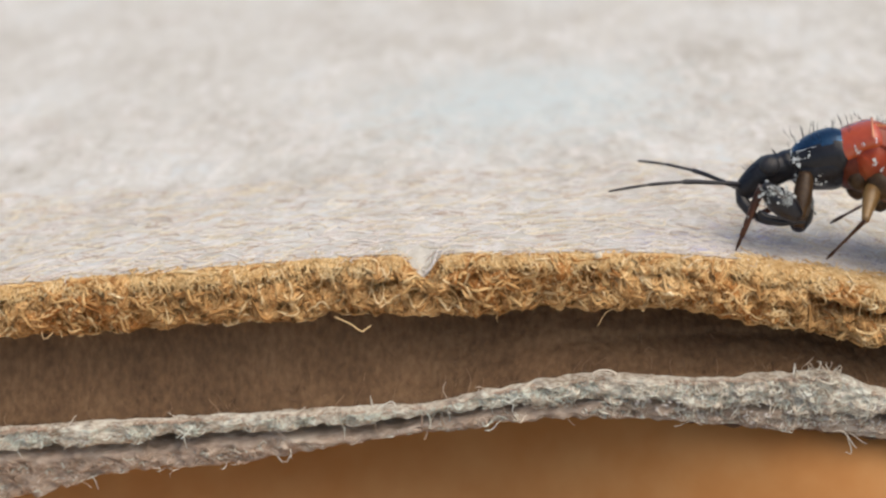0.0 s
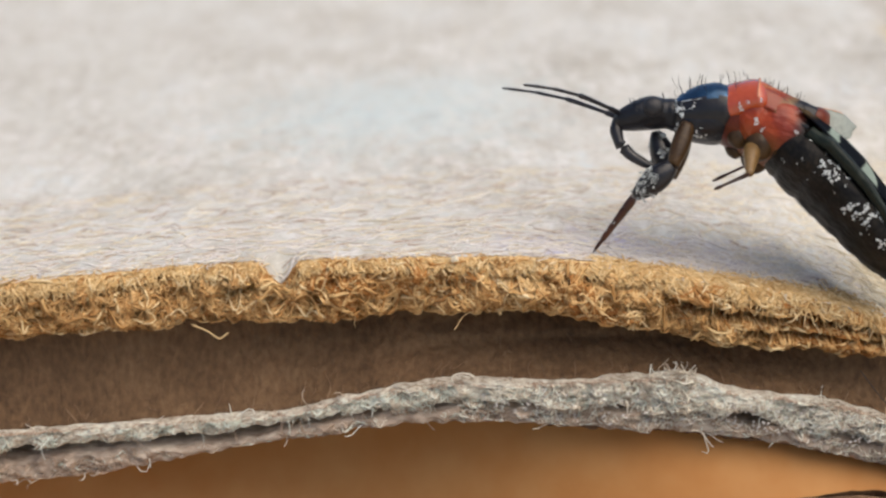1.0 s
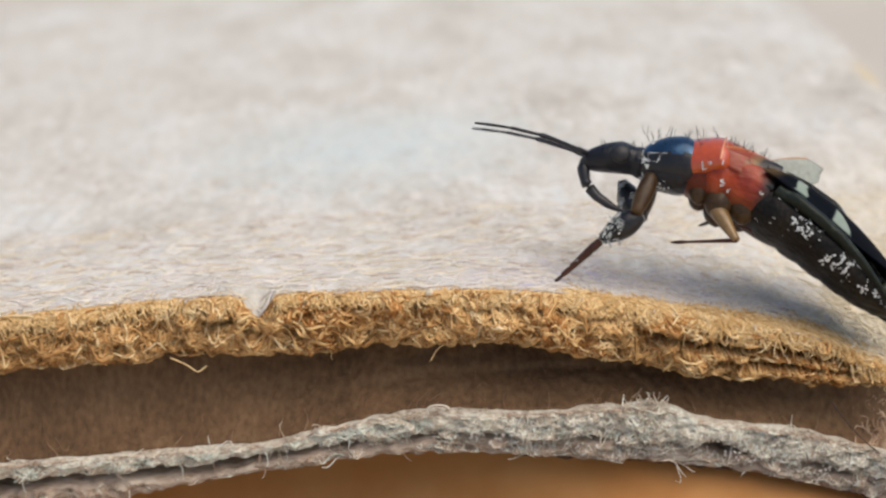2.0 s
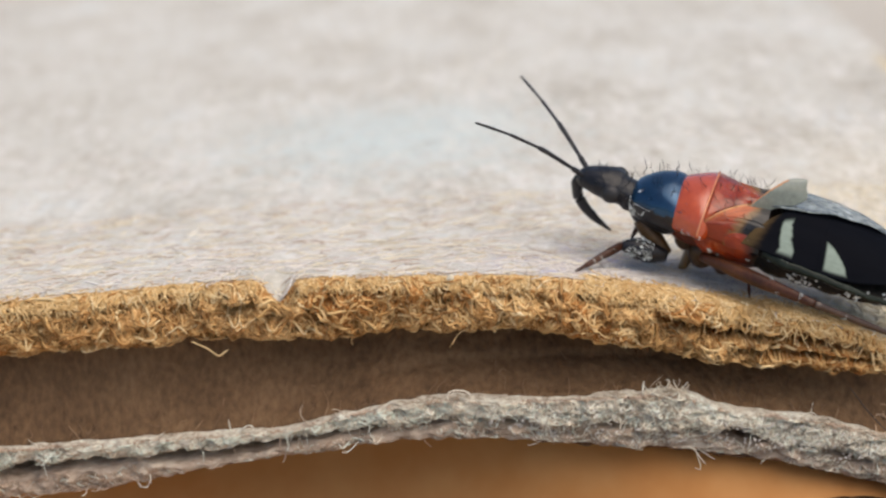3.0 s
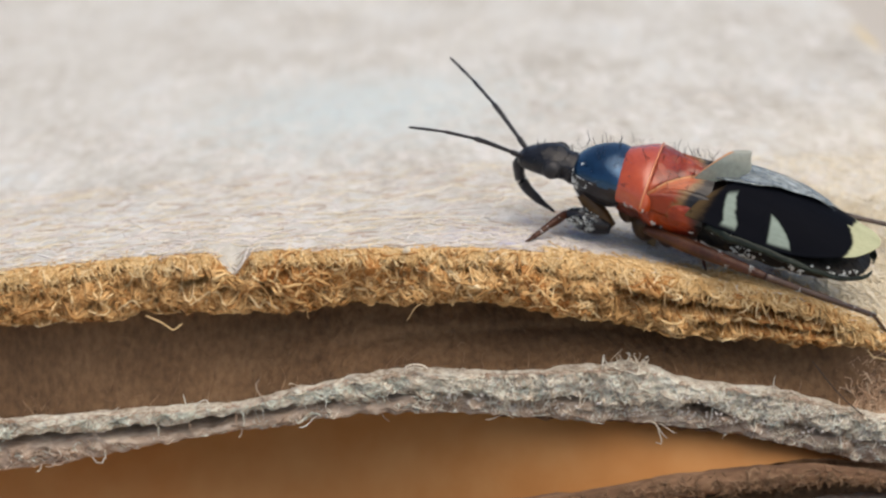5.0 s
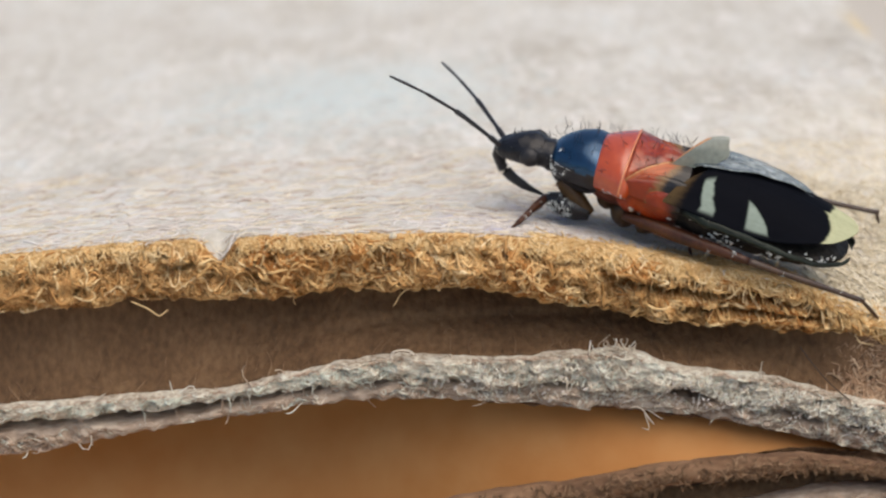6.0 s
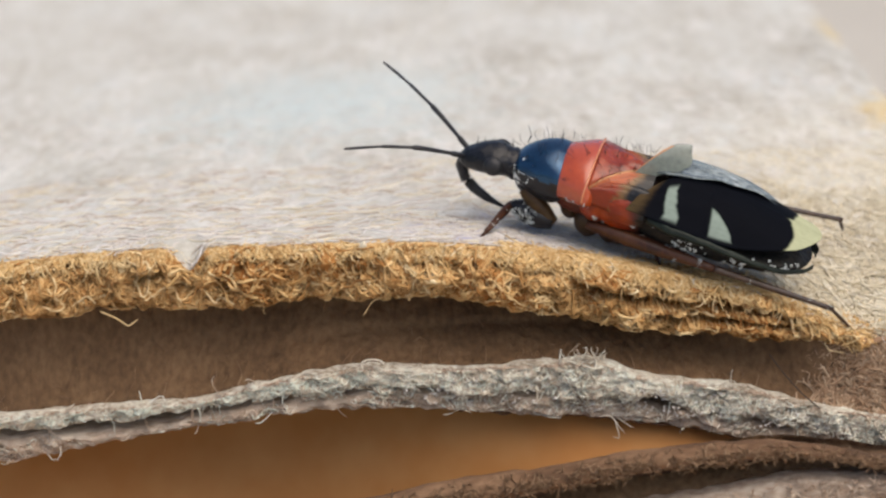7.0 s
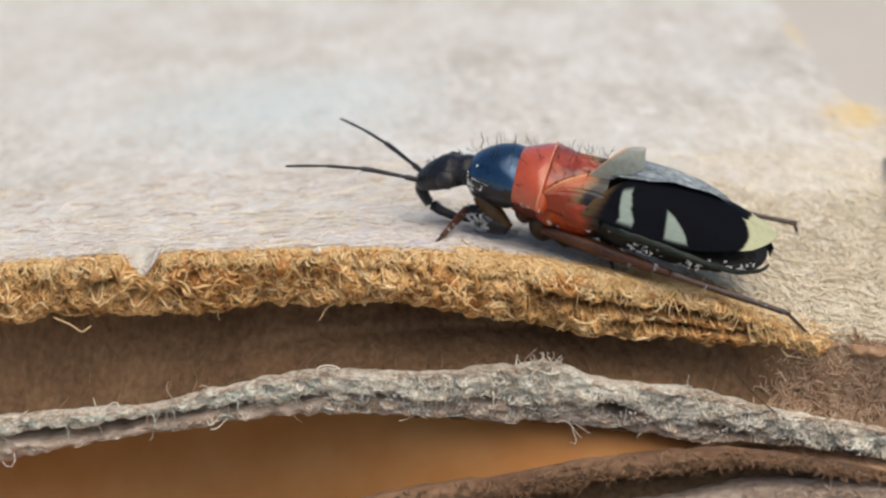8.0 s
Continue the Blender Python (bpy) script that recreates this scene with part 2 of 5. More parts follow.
FLAP = material("grey-green wing lobe", [(0.14, 0.17, 0.15), (0.27, 0.31, 0.27), (0.36, 0.40, 0.36)], 1.2, rough=0.3, alpha=0.66, coat=0.4, bump=0.04, bump_freq=2.2)


def patterned(name, rough, spec, bump, coat=0.0):
    """A surface whose own colours are stored on its mesh as the attribute "tone", with a fine grain."""
    m = material(name, [(0.78, 0.78, 0.78), (1.0, 1.0, 1.0), (1.15, 1.15, 1.15)], 2.2, (0.5, 1.6, 1), rough=rough, spec=spec, bump=bump, bump_freq=6, coat=coat, fine=0.5)
    n, l = m.node_tree.nodes, m.node_tree.links
    b = n["Principled BSDF"]
    at = n.new("ShaderNodeAttribute")
    at.attribute_name = "tone"
    mix = n.new("ShaderNodeMix")
    mix.data_type, mix.blend_type = "RGBA", "MULTIPLY"
    mix.inputs[0].default_value = 1.0
    l.new(at.outputs["Color"], mix.inputs[6])
    l.new(b.inputs["Base Color"].links[0].from_socket, mix.inputs[7])
    l.new(mix.outputs[2], b.inputs["Base Color"])
    return m


WING = patterned("patterned wing case", 0.6, 0.03, 0.008)
CORIUM = patterned("translucent amber wing base", 0.32, 0.35, 0.03, 0.2)
BODY = patterned("red and brown body wall", 0.32, 0.35, 0.07, 0.25)
DUST = material("white powder", [(0.46, 0.50, 0.50), (0.76, 0.79, 0.77)], 2.0, rough=0.9)


# ---- mesh helpers; all sizes in millimetres ----
def mesh_part(name, verts, faces, mats, parent=None, label="", index=None, smooth=True, kind=""):
    me = bpy.data.meshes.new(name)
    me.from_pydata((np.asarray(verts, float) * MM).tolist(), [], faces)
    for m in mats if isinstance(mats, (list, tuple)) else [mats]:
        me.materials.append(m)
    if index is not None:
        me.polygons.foreach_set("material_index", np.asarray(index, np.int32))
    me.polygons.foreach_set("use_smooth", np.full(len(me.polygons), smooth))
    me.update()
    ob = new(name, me)
    if parent:
        ob.parent = parent
    return tagged(ob, label=label, kind=kind)


def tone_mesh(ob, colours):
    """Stores a colour for each vertex of a mesh as its own pattern."""
    layer = ob.data.attributes.new("tone", "FLOAT_COLOR", "POINT")
    layer.data.foreach_set("color", np.concatenate([np.asarray(colours, float), np.ones((len(colours), 1))], 1).ravel())


def ease(a, lo, hi):
    t = min(1.0, max(0.0, (a - lo) / (hi - lo)))
    return t * t * (3 - 2 * t)


def blend(a, b, t):
    return tuple(p + (q - p) * t for p, q in zip(a, b))


def grid_faces(nu, nv, wrap=False, start=0):
    out = []
    for i in range(nu - 1):
        for j in range(nv if wrap else nv - 1):
            k = (j + 1) % nv
            out.append((start + i * nv + j, start + (i + 1) * nv + j, start + (i + 1) * nv + k, start + i * nv + k))
    return out


def curve(points, blur=0.35):
    """A smooth height line through a few control points."""
    px, pz = zip(*points)
    fine_x = np.linspace(px[0] - 3, px[-1] + 3, 2400)
    z = np.interp(fine_x, px, pz)
    k = max(1, int(3 * blur / (fine_x[1] - fine_x[0])))
    w = np.exp(-0.5 * (np.arange(-k, k + 1) / (k / 3)) ** 2)
    z = np.convolve(np.pad(z, k, mode="edge"), w / w.sum(), mode="valid")
    return lambda x: np.interp(x, fine_x, z)


def rough(x, y, z, freq, seed=0.0):
    return noise.noise(Vector((x * freq + seed, y * freq - seed, z * freq + 2 * seed)))


def tubes(paths, radii, sides=3):
    """Joined tapered tubes. paths: (n, k, 3) array; radii: (n, k)."""
    n, k, _ = paths.shape
    d = np.gradient(paths, axis=1)
    d /= np.linalg.norm(d, axis=2, keepdims=True) + 1e-9
    ref = np.where(np.abs(d[..., 2:3]) < 0.8, np.array([0, 0, 1.0]), np.array([1.0, 0, 0]))
    u = np.cross(d, ref)
    u /= np.linalg.norm(u, axis=2, keepdims=True) + 1e-9
    v = np.cross(d, u)
    a = np.arange(sides) * 2 * math.pi / sides
    ring = (paths[:, :, None, :] + radii[:, :, None, None]
            * (np.cos(a)[None, None, :, None] * u[:, :, None, :] + np.sin(a)[None, None, :, None] * v[:, :, None, :]))
    verts = ring.reshape(-1, 3)
    base = np.arange(n)[:, None, None] * k * sides + np.arange(k - 1)[None, :, None] * sides
    j = np.arange(sides)[None, None, :]
    jn = (j + 1) % sides
    f = np.stack([base + j, base + jn, base + sides + jn, base + sides + j], -1).reshape(-1, 4)
    return verts, f.tolist()


def fibres(rng, starts, along, length, radius, curl=0.35, k=6, drape=None):
    """Curled fibres from starts in the directions along; drape lays their points on a surface."""
    n = len(starts)
    along = along / (np.linalg.norm(along, axis=1, keepdims=True) + 1e-9)
    side = np.cross(along, rng.normal(size=(n, 3)))
    side /= np.linalg.norm(side, axis=1, keepdims=True) + 1e-9
    side2 = np.cross(along, side)
    s = np.linspace(0, 1, k)[None, :, None]
    ln = (length * rng.uniform(0.5, 1.4, n))[:, None, None]
    ph = rng.uniform(0, 6.28, n)[:, None, None]
    wv = rng.uniform(0.5, 1.3, n)[:, None, None]
    amp = curl * ln * rng.uniform(0.2, 1.0, n)[:, None, None]
    path = (starts[:, None, :] + along[:, None, :] * ln * (s - 0.5) + side[:, None, :] * amp * (np.sin(ph + 6.28 * wv * s) - np.sin(ph + 3.14 * wv))
            + side2[:, None, :] * amp * 0.6 * (np.cos(ph * 1.7 + 5 * wv * s) - np.cos(ph * 1.7 + 2.5 * wv)))
    if drape:
        path = np.array([[drape(*p) for p in one] for one in path])
    taper = np.array([0.55] + [1.0] * (k - 2) + [0.35])
    rad = radius * rng.uniform(0.6, 1.4, n)[:, None] * taper[None, :]
    return tubes(path, rad)


# ---- the torn cardboard ----
TOP = curve([(-24, 0.05), (-8, 0.17), (-5, 0.30), (-1.5, 0.45), (0.5, 0.38), (2.5, 0.30), (4.5, 0.20), (5.5, 0.07), (6.6, -0.19), (8.6, -0.68),
             (9.6, -0.91), (10.6, -1.25), (11.6, -1.80), (12.2, -2.15), (13.5, -2.3), (15.5, -2.45)])
TOP_UNDER = curve([(-24, -0.8), (-8, -0.8), (-5.5, -0.85), (-1.4, -0.68), (0.4, -0.82), (2.5, -0.78), (4.5, -0.85), (5.5, -1.05), (7.0, -1.48),
                   (8.8, -1.85), (10.9, -2.12), (11.9, -2.28), (12.6, -2.45), (15.5, -2.8)], 0.25)
LOW = curve([(-24, -2.6), (-8, -2.6), (-3, -2.51), (0, -2.46), (0.9, -2.27), (2, -2.10), (3.1, -2.02), (4.5, -2.18), (7, -2.2), (7.6, -2.28),
             (8.0, -2.55), (9, -2.73), (10, -2.92), (11.1, -3.3), (12.1, -3.55), (13.4, -3.9), (15.5, -4.4)], 0.2)
SLIT = curve([(-24, -3.12), (-6, -3.08), (-4.4, -2.97), (-1.2, -2.88), (0, -2.72), (0.9, -2.60), (3, -2.50), (5, -2.66), (8, -3.02), (13.4, -4.5), (15.5, -5)], 0.2)
LOW_UNDER = curve([(-24, -4.6), (-8.4, -4.1), (-7.3, -3.9), (-6.2, -3.6), (-5, -3.5), (-4, -3.5), (-2.9, -3.38), (-1.8, -3.2), (0.3, -2.99), (1.4, -2.85),
                   (2.4, -2.83), (4.4, -2.95), (6, -3.2), (7.5, -3.36), (9.5, -3.78), (11.6, -4.44), (13.4, -4.96), (15.5, -5.4)], 0.2)


def fade(y):
    """How much of the front edge's sag is left at a depth behind it."""
    return math.exp(-max(y, 0.0) ** 1.5 / 11.0)


def top_z(x, y):
    notch = -0.42 * math.exp(-(x / 0.24) ** 2) * math.exp(-(max(y, 0) / 0.35) ** 2)
    dent = -0.10 * math.exp(-((x - 7.3) / 2.2) ** 2 - ((y - 1.6) / 1.1) ** 2)
    wave = 0.10 * rough(x, y, 0, 0.22, 5) + 0.05 * rough(x, y * 0.7, 0, 1.1, 9) + 0.022 * rough(x, y * 0.6, 0, 3.2, 3)
    wave += 0.055 * rough(x * 0.35, y * 1.5, 0, 1.2, 13) * math.exp(-((y - 2.2) / 2.4) ** 2)
    return float(TOP(x)) * fade(y) + notch + dent + wave * (0.4 + 0.6 * (1 - fade(y)))


def right_edge(y):
    step = 1 / (1 + math.exp((y - 9.6) / 0.22))
    return 15.0 + 0.22 * rough(0, y, 0, 0.35, 2) + 0.16 * rough(0, y, 0, 1.3, 7) + 0.065 * min(14, max(0, y - 10)) + 2.4 * step


cardboard = tagged(new("cardboard_sheet"), "torn greyish-white cardboard sheet with fuzzy ochre and grey edges", "cardboard")


def front_y(x, seed):
    return 0.10 * rough(x, 0, 0, 0.7, seed) + 0.05 * rough(x, 0, 0, 2.3, seed)


def crack(x, u):
    """Dark lengthwise splits in the torn edge, 0 to 1."""
    line = 0.60 + 0.22 * rough(x, 0, 0, 0.3, 12)
    here = max(0.0, min(1.0, (x - 6.8) / 1.2)) * (x < 11.6) * (0.75 + rough(x, 0, 0, 0.9, 15) * 1.2)
    here = max(here, 0.9 * max(0.0, rough(x, 0, 0, 0.8, 31)) * 1.6 - 0.35)
    low = max(0.0, min(1.0, (x - 8.0) / 1.0)) * (x < 11.4) * (0.5 + rough(x, 0, 0, 1.3, 19) * 1.6)
    return max(max(0.0, here) * math.exp(-((u - line) / 0.075) ** 2), max(0.0, low) * math.exp(-((u - line + 0.27) / 0.06) ** 2))


def torn_y(x, u, z):
    """Depth of the torn upper face: bulging, lumpy and split."""
    bulge = -0.16 * math.sin(math.pi * min(1, max(0, u * 1.05))) ** 0.7
    lump = 0.26 * rough(x, 0, z * 1.3, 0.8, 1) + 0.26 * rough(x, 0, z * 1.4, 2.6, 4) + 0.13 * rough(x, 0, z, 7.0, 2)
    lump += 0.24 * max(0.0, rough(x * 0.7, 0, z * 1.5, 3.6, 9) - 0.16)
    lump *= 1 - 0.9 * max(0.0, (u - 0.72) / 0.28) ** 1.5
    return front_y(x, 3) + bulge + lump + 0.7 * crack(x, u) + (0.1 if u < 0.1 else 0)


def build_top_liner():
    depths = [0.0, 0.05, 0.1, 0.16, 0.23, 0.31, 0.4, 0.5, 0.62, 0.75, 0.9]
    while depths[-1] < 42:
        depths.append(depths[-1] + max(0.16, 0.035 * depths[-1]))
    nface = 16
    verts, index = [], []
    cols = np.linspace(0, 1, 560)
    for c in cols:
        for s in range(6):          # underside, from the back to the front
            y = (30, 12, 5, 2, 0.8, 0.25)[s]
            x = -24 + c * (right_edge(y) + 24)
            z = float(TOP_UNDER(x)) * fade(y) - 0.45 * (1 - fade(y))
            verts.append((x, y, min(z, top_z(x, y) - 0.06)))
        for s in range(nface):      # torn front face
            u = (s + 0.5) / nface
            x = -24 + c * (right_edge(0) + 24)
            zt, zb = top_z(x, 0), float(TOP_UNDER(x))
            zb = min(zb, zt - 0.08)
            z = zb + (zt - zb) * u
            verts.append((x, torn_y(x, u, z), z))
        for y in depths:
            x = -24 + c * (right_edge(y) + 24)
            soft_edge = -0.06 * math.exp(-y / 0.08)
            verts.append((x, y + front_y(x, 3) * math.exp(-y), top_z(x, y) + soft_edge))
    ns = 6 + nface + len(depths)
    faces = grid_faces(len(cols), ns)
    for f in faces:
        x, y, z = np.mean([verts[i] for i in f], axis=0)
        s = f[0] % ns
        creep = 0.04 + 0.10 * rough(x, y, 0, 1.7, 8) + (0.22 * min(1, max(0, (x - 6.2) / 3)) * (0.6 + rough(x, y, 0, 0.9, 2)) if x < 12.2 else 0)
        creep = max(creep, 0.075)
        if abs(x) < 0.28:
            creep = -0.02
        index.append((2 if x > 12.1 else 1) if s < 6 + nface or y < creep else 0)
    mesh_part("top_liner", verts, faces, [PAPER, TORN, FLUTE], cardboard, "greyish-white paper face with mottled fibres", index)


def flute_y(x, u):
    """Depth of the fluting at a share u of the way down; it comes forward at the frayed end."""
    recess = -0.22 + 1.38 / (1 + math.exp((x - 10.3) / 0.55))
    recess *= 0.50 + 0.50 / (1 + math.exp((-0.8 - x) / 1.0))
    fold = 0.16 * math.exp(-((u - 0.62 + 0.035 * (x - 4.5)) / 0.05) ** 2) * math.exp(-((x - 4.2) / 2.6) ** 4)
    return 0.18 - 0.26 * max(0.0, u) ** 5 + fold + recess * (1 - min(1, max(0, u)) ** 2.2) ** 0.8 * (0.75 + 0.25 * math.cos(u * 3)) + 0.10 * rough(x, 0, u * 1.4, 0.5, 6) + 0.05 * rough(x, 0, u * 0.6, 2.4, 2)


def on_fluting(x, y, z):
    zt, zb = float(TOP_UNDER(x)) + 0.1, float(LOW(x)) - 0.03
    u = min(1.0, max(0.0, (zt - z) / (zt - zb)))
    return x, flute_y(x, u ** 1.11) - 0.01 + 0.15 * (y - 0.2), z


def build_fluting():
    xs = np.linspace(-24, 15.2, 300)
    n = 22
    verts = []
    for x in xs:
        zt, zb = float(TOP_UNDER(x)) + 0.1, float(LOW(x)) - 0.03
        for s in range(n):
            u = s / (n - 1)
            verts.append((x, flute_y(x, u), zt + (zb - zt) * u ** 0.9))
        verts.append((x, 6.0, zb - 0.02))
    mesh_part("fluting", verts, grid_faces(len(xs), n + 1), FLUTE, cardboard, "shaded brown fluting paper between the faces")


def low_lump(x, z):
    return 0.10 * rough(x, 0, z, 1.7, 21) + 0.13 * rough(x * 0.8, 0, z * 1.3, 3.4, 22) + 0.11 * rough(x * 0.7, 0, z * 1.5, 8.0, 23)


def build_low_ply(name, upper, lower, seed, front, mat, label):
    xs = np.linspace(-24, 15.3, 640)
    n = 12
    verts = []
    for x in xs:
        zt, zb = upper(x), lower(x)
        zb = min(zb, zt - 0.05)
        verts.append((x, 26.0, zt - 0.3))
        verts.append((x, 2.0, zt - 0.04))
        verts.append((x, 0.5, zt))
        for s in range(n):
            u = s / (n - 1)
            z = zt + (zb - zt) * u
            bulge = -0.13 * math.sin(math.pi * (0.08 + 0.84 * u)) ** 0.6
            y = front + front_y(x, seed) + bulge + low_lump(x, z)
            z += 0.035 * rough(x, 0, z, 3.5, seed + 1) if s in (0, n - 1) else 0
            verts.append((x, y, z))
        verts.append((x, 0.6, zb + 0.02))
        verts.append((x, 26.0, zb - 0.5))
    mesh_part(name, verts, grid_faces(len(xs), n + 5), mat, cardboard, label)


def slit_gap(x):
    """Half the height of the open split between the two lower plies."""
    return (0.105 + 0.06 * rough(x, 0, 0, 1.2, 4)) / (1 + math.exp((x - 0.6) / 0.4)) - 0.006 + 0.22 * max(0, rough(x, 0, 0, 0.9, 8) - 0.12) \
        + max(0.0, 0.02 + 0.11 * rough(x, 0, 0, 1.1, 14)) * min(1, max(0, x))


def on_torn_face(x, y, z):
    zt = top_z(x, 0) - 0.01
    zb = min(float(TOP_UNDER(x)), zt - 0.08)
    over = max(0.0, z - zt)
    u = min(1.0, max(0.0, (z - zb) / (zt - zb)))
    z = min(max(z, zb - 0.01), zt - 0.03) + 0.05 * min(over, 0.3)
    return x, torn_y(x, u, z) - 0.012 + 0.22 * (y + 0.12) + 0.8 * over, z


def on_low_face(x, y, z):
    zt, zb, sl, gap = float(LOW(x)), float(LOW_UNDER(x)), float(SLIT(x)), max(slit_gap(x), 0) + 0.012
    z = min(max(z, zb + 0.03), zt - 0.05)
    if abs(z - sl) < gap:
        z = sl + math.copysign(gap, z - sl)
    u = (z - zb) / (zt - zb)
    front = -0.16 if z > sl else -0.11
    return x, front - 0.13 * math.sin(math.pi * (0.08 + 0.84 * u)) ** 0.6 + low_lump(x, z) - 0.012 + 0.25 * (y + 0.2), z


def build_edge_fibres():
    rng = np.random.default_rng(4)
    # ochre tangle on the torn upper face
    n = 10500
    x = rng.uniform(-13.0, 12.1, n)
    u = np.clip(rng.uniform(0.0, 0.93, n), 0.03, 0.92)
    zt = np.array([top_z(a, 0) for a in x])
    zb = np.minimum(TOP_UNDER(x), zt - 0.08)
    z = zb + (zt - zb) * u
    y = np.array([torn_y(a, c, b) for a, b, c in zip(x, z, u)]) - rng.uniform(-0.03, 0.02, n)
    keep = np.array([crack(a, c) for a, c in zip(x, u)]) < 0.35
    pit = np.array([rough(a * 0.7, 0, b * 1.5, 3.6, 9) for a, b in zip(x, z)])
    keep &= (pit < 0.2) | (rng.random(n) < 0.5)
    st = np.stack([x, y, z], 1)[keep]
    n = len(st)
    al = np.stack([rng.normal(0, 1.0, n), rng.normal(0, 0.25, n), rng.normal(0, 0.4, n)], 1)
    pale = rng.random(n) < np.clip(0.14 + 0.4 * (u[keep] - 0.5) + 0.035 * st[:, 0], 0.04, 0.75)
    hue = np.array([rough(a, 0, b, 0.55, 41) for a, b in zip(st[:, 0], st[:, 2])]) + 0.6 * np.exp(-((st[:, 0] - 2.5) / 1.4) ** 2) * (u[keep] > 0.5)
    warm = (hue > 0.24) & (rng.random(n) < 0.8)
    pale &= ~warm
    for pick, mat, name, label in ((warm, ORANGE_FIBRE, "orange_tangle", "deep orange fibres of the torn edge"), (~pale & ~warm, KRAFT_FIBRE, "upper_edge_tangle", "tangled ochre fibres of the torn edge"),
                                   (pale, STRAW_FIBRE, "straw_tangle", "tangled straw-yellow fibres of the torn edge")):
        v, f = fibres(rng, st[pick], al[pick], 0.36, 0.016, 0.85, 11, on_torn_face)
        mesh_part(name, v, f, mat, cardboard, label, kind="stuff")
    # thicker twisted bundles that stand out of the tangle
    n = 1500
    x = rng.uniform(-13.0, 12.1, n)
    u = rng.uniform(0.02, 0.90, n)
    zt = np.array([top_z(a, 0) for a in x])
    zb = np.minimum(TOP_UNDER(x), zt - 0.08)
    z = zb + (zt - zb) * u
    keep = (np.array([crack(a, c) for a, c in zip(x, u)]) < 0.3) & (rng.random(n) < np.clip(0.55 + 0.1 * x, 0.4, 1.0))
    st = np.stack([x, np.array([torn_y(a, c, b) for a, b, c in zip(x, z, u)]) - 0.03, z], 1)[keep]
    n = len(st)
    al = np.stack([rng.normal(0, 1.0, n), rng.normal(0, 0.3, n), rng.normal(0, 0.38, n)], 1)
    pale = rng.random(n) < 0.4
    for pick, mat, name in ((~pale, KRAFT_FIBRE, "kraft_strand_tangle"), (pale, STRAW_FIBRE, "straw_strand_tangle")):
        v, f = fibres(rng, st[pick], al[pick], 0.46, 0.027, 0.75, 12, lambda a, b, c: tuple(np.add(on_torn_face(a, b, c), (0, -0.035, 0))))
        mesh_part(name, v, f, mat, cardboard, "thick twisted fibre bundles of the torn edge", kind="stuff")
    # ochre fuzz lying on the top face behind the edge where it sags
    n = 1500
    x = rng.uniform(5.8, 12.3, n)
    y = np.abs(rng.normal(0, 0.22, n)) * np.clip((x - 5) / 3, 0.3, 1)
    st = np.stack([x, y, [top_z(a, b) + 0.015 for a, b in zip(x, y)]], 1)
    al = np.stack([rng.normal(0, 1, n), rng.normal(0, 0.35, n), rng.normal(0, 0.25, n)], 1)
    v, f = fibres(rng, st, al, 0.34, 0.014, 0.9, 10, lambda a, b, c: (a, max(b, 0.6 * b), top_z(a, max(b, 0)) + 0.004 + 0.6 * min(b, 0) + 0.12 * abs(c - top_z(a, max(b, 0)))))
    mesh_part("top_edge_fuzz", v, f, STRAW_FIBRE, cardboard, "straw-coloured fuzz along the sagging edge", kind="stuff")
    n = 4200
    x = rng.uniform(-13, 12.1, n)
    x = x[np.abs(x) > 0.3]
    n = len(x)
    y = rng.normal(0, 0.07, n)
    st = np.stack([x, y, 0 * x], 1)
    al = np.stack([rng.normal(0, 1, n), rng.normal(0, 0.3, n), rng.normal(0, 0.2, n)], 1)
    v, f = fibres(rng, st, al, 0.34, 0.014, 0.7, 8, lambda a, b, c: (a, max(b, -0.2) + front_y(a, 3), top_z(a, max(b, 0)) - 0.05 - 0.9 * max(0, -b) + 0.15 * abs(c)))
    mesh_part("lip_fuzz", v, f, STRAW_FIBRE, cardboard, "soft straw fuzz along the lip of the paper", kind="stuff")
    # grey-white tangle on the lower plies
    n = 9500
    x = rng.uniform(-13.0, 15.0, n)
    u = rng.uniform(0.02, 0.98, n)
    zt, zb = LOW(x), LOW_UNDER(x)
    z = zt + (zb - zt) * u
    gap = np.array([slit_gap(a) for a in x])
    keep = ~(np.abs(z - SLIT(x)) < np.where(gap > 0, gap * 1.2 + 0.085, 0.0))
    x, u, z = x[keep], u[keep], z[keep]
    n = len(x)
    y = -0.19 - 0.08 * np.sin(np.pi * np.clip(u, 0, 1)) + rng.normal(0, 0.05, n) + np.array([low_lump(a, b) for a, b in zip(x, z)])
    st = np.stack([x, y, z], 1)
    al = np.stack([rng.normal(0, 1.0, n), rng.normal(0, 0.15, n), rng.normal(0, 0.22, n) * (1 + (x > 1))], 1)
    buff = (z < SLIT(x)) & (rng.random(n) < np.clip(0.75 - 0.06 * x, 0.25, 0.9))
    teal = ~buff & (rng.random(n) < np.clip(0.75 - 0.12 * x, 0.12, 0.75))
    for pick, mat, name, label in ((teal, TEAL_FIBRE, "greenish_tangle", "matted greenish white fibres of the lower edge"), (~buff & ~teal, GREY_FIBRE, "lower_edge_tangle", "matted grey and cream fibres of the lower edge"),
                                   (buff, PINK_FIBRE, "buff_tangle", "matted buff fibres of the split ply")):
        v, f = fibres(rng, st[pick], al[pick], 0.25, 0.0115, 0.5, 8, on_low_face)
        mesh_part(name, v, f, mat, cardboard, label, kind="stuff")
    # bright crumbs caught in the matted face
    n = 420
    x = rng.uniform(3.5, 15.0, n)
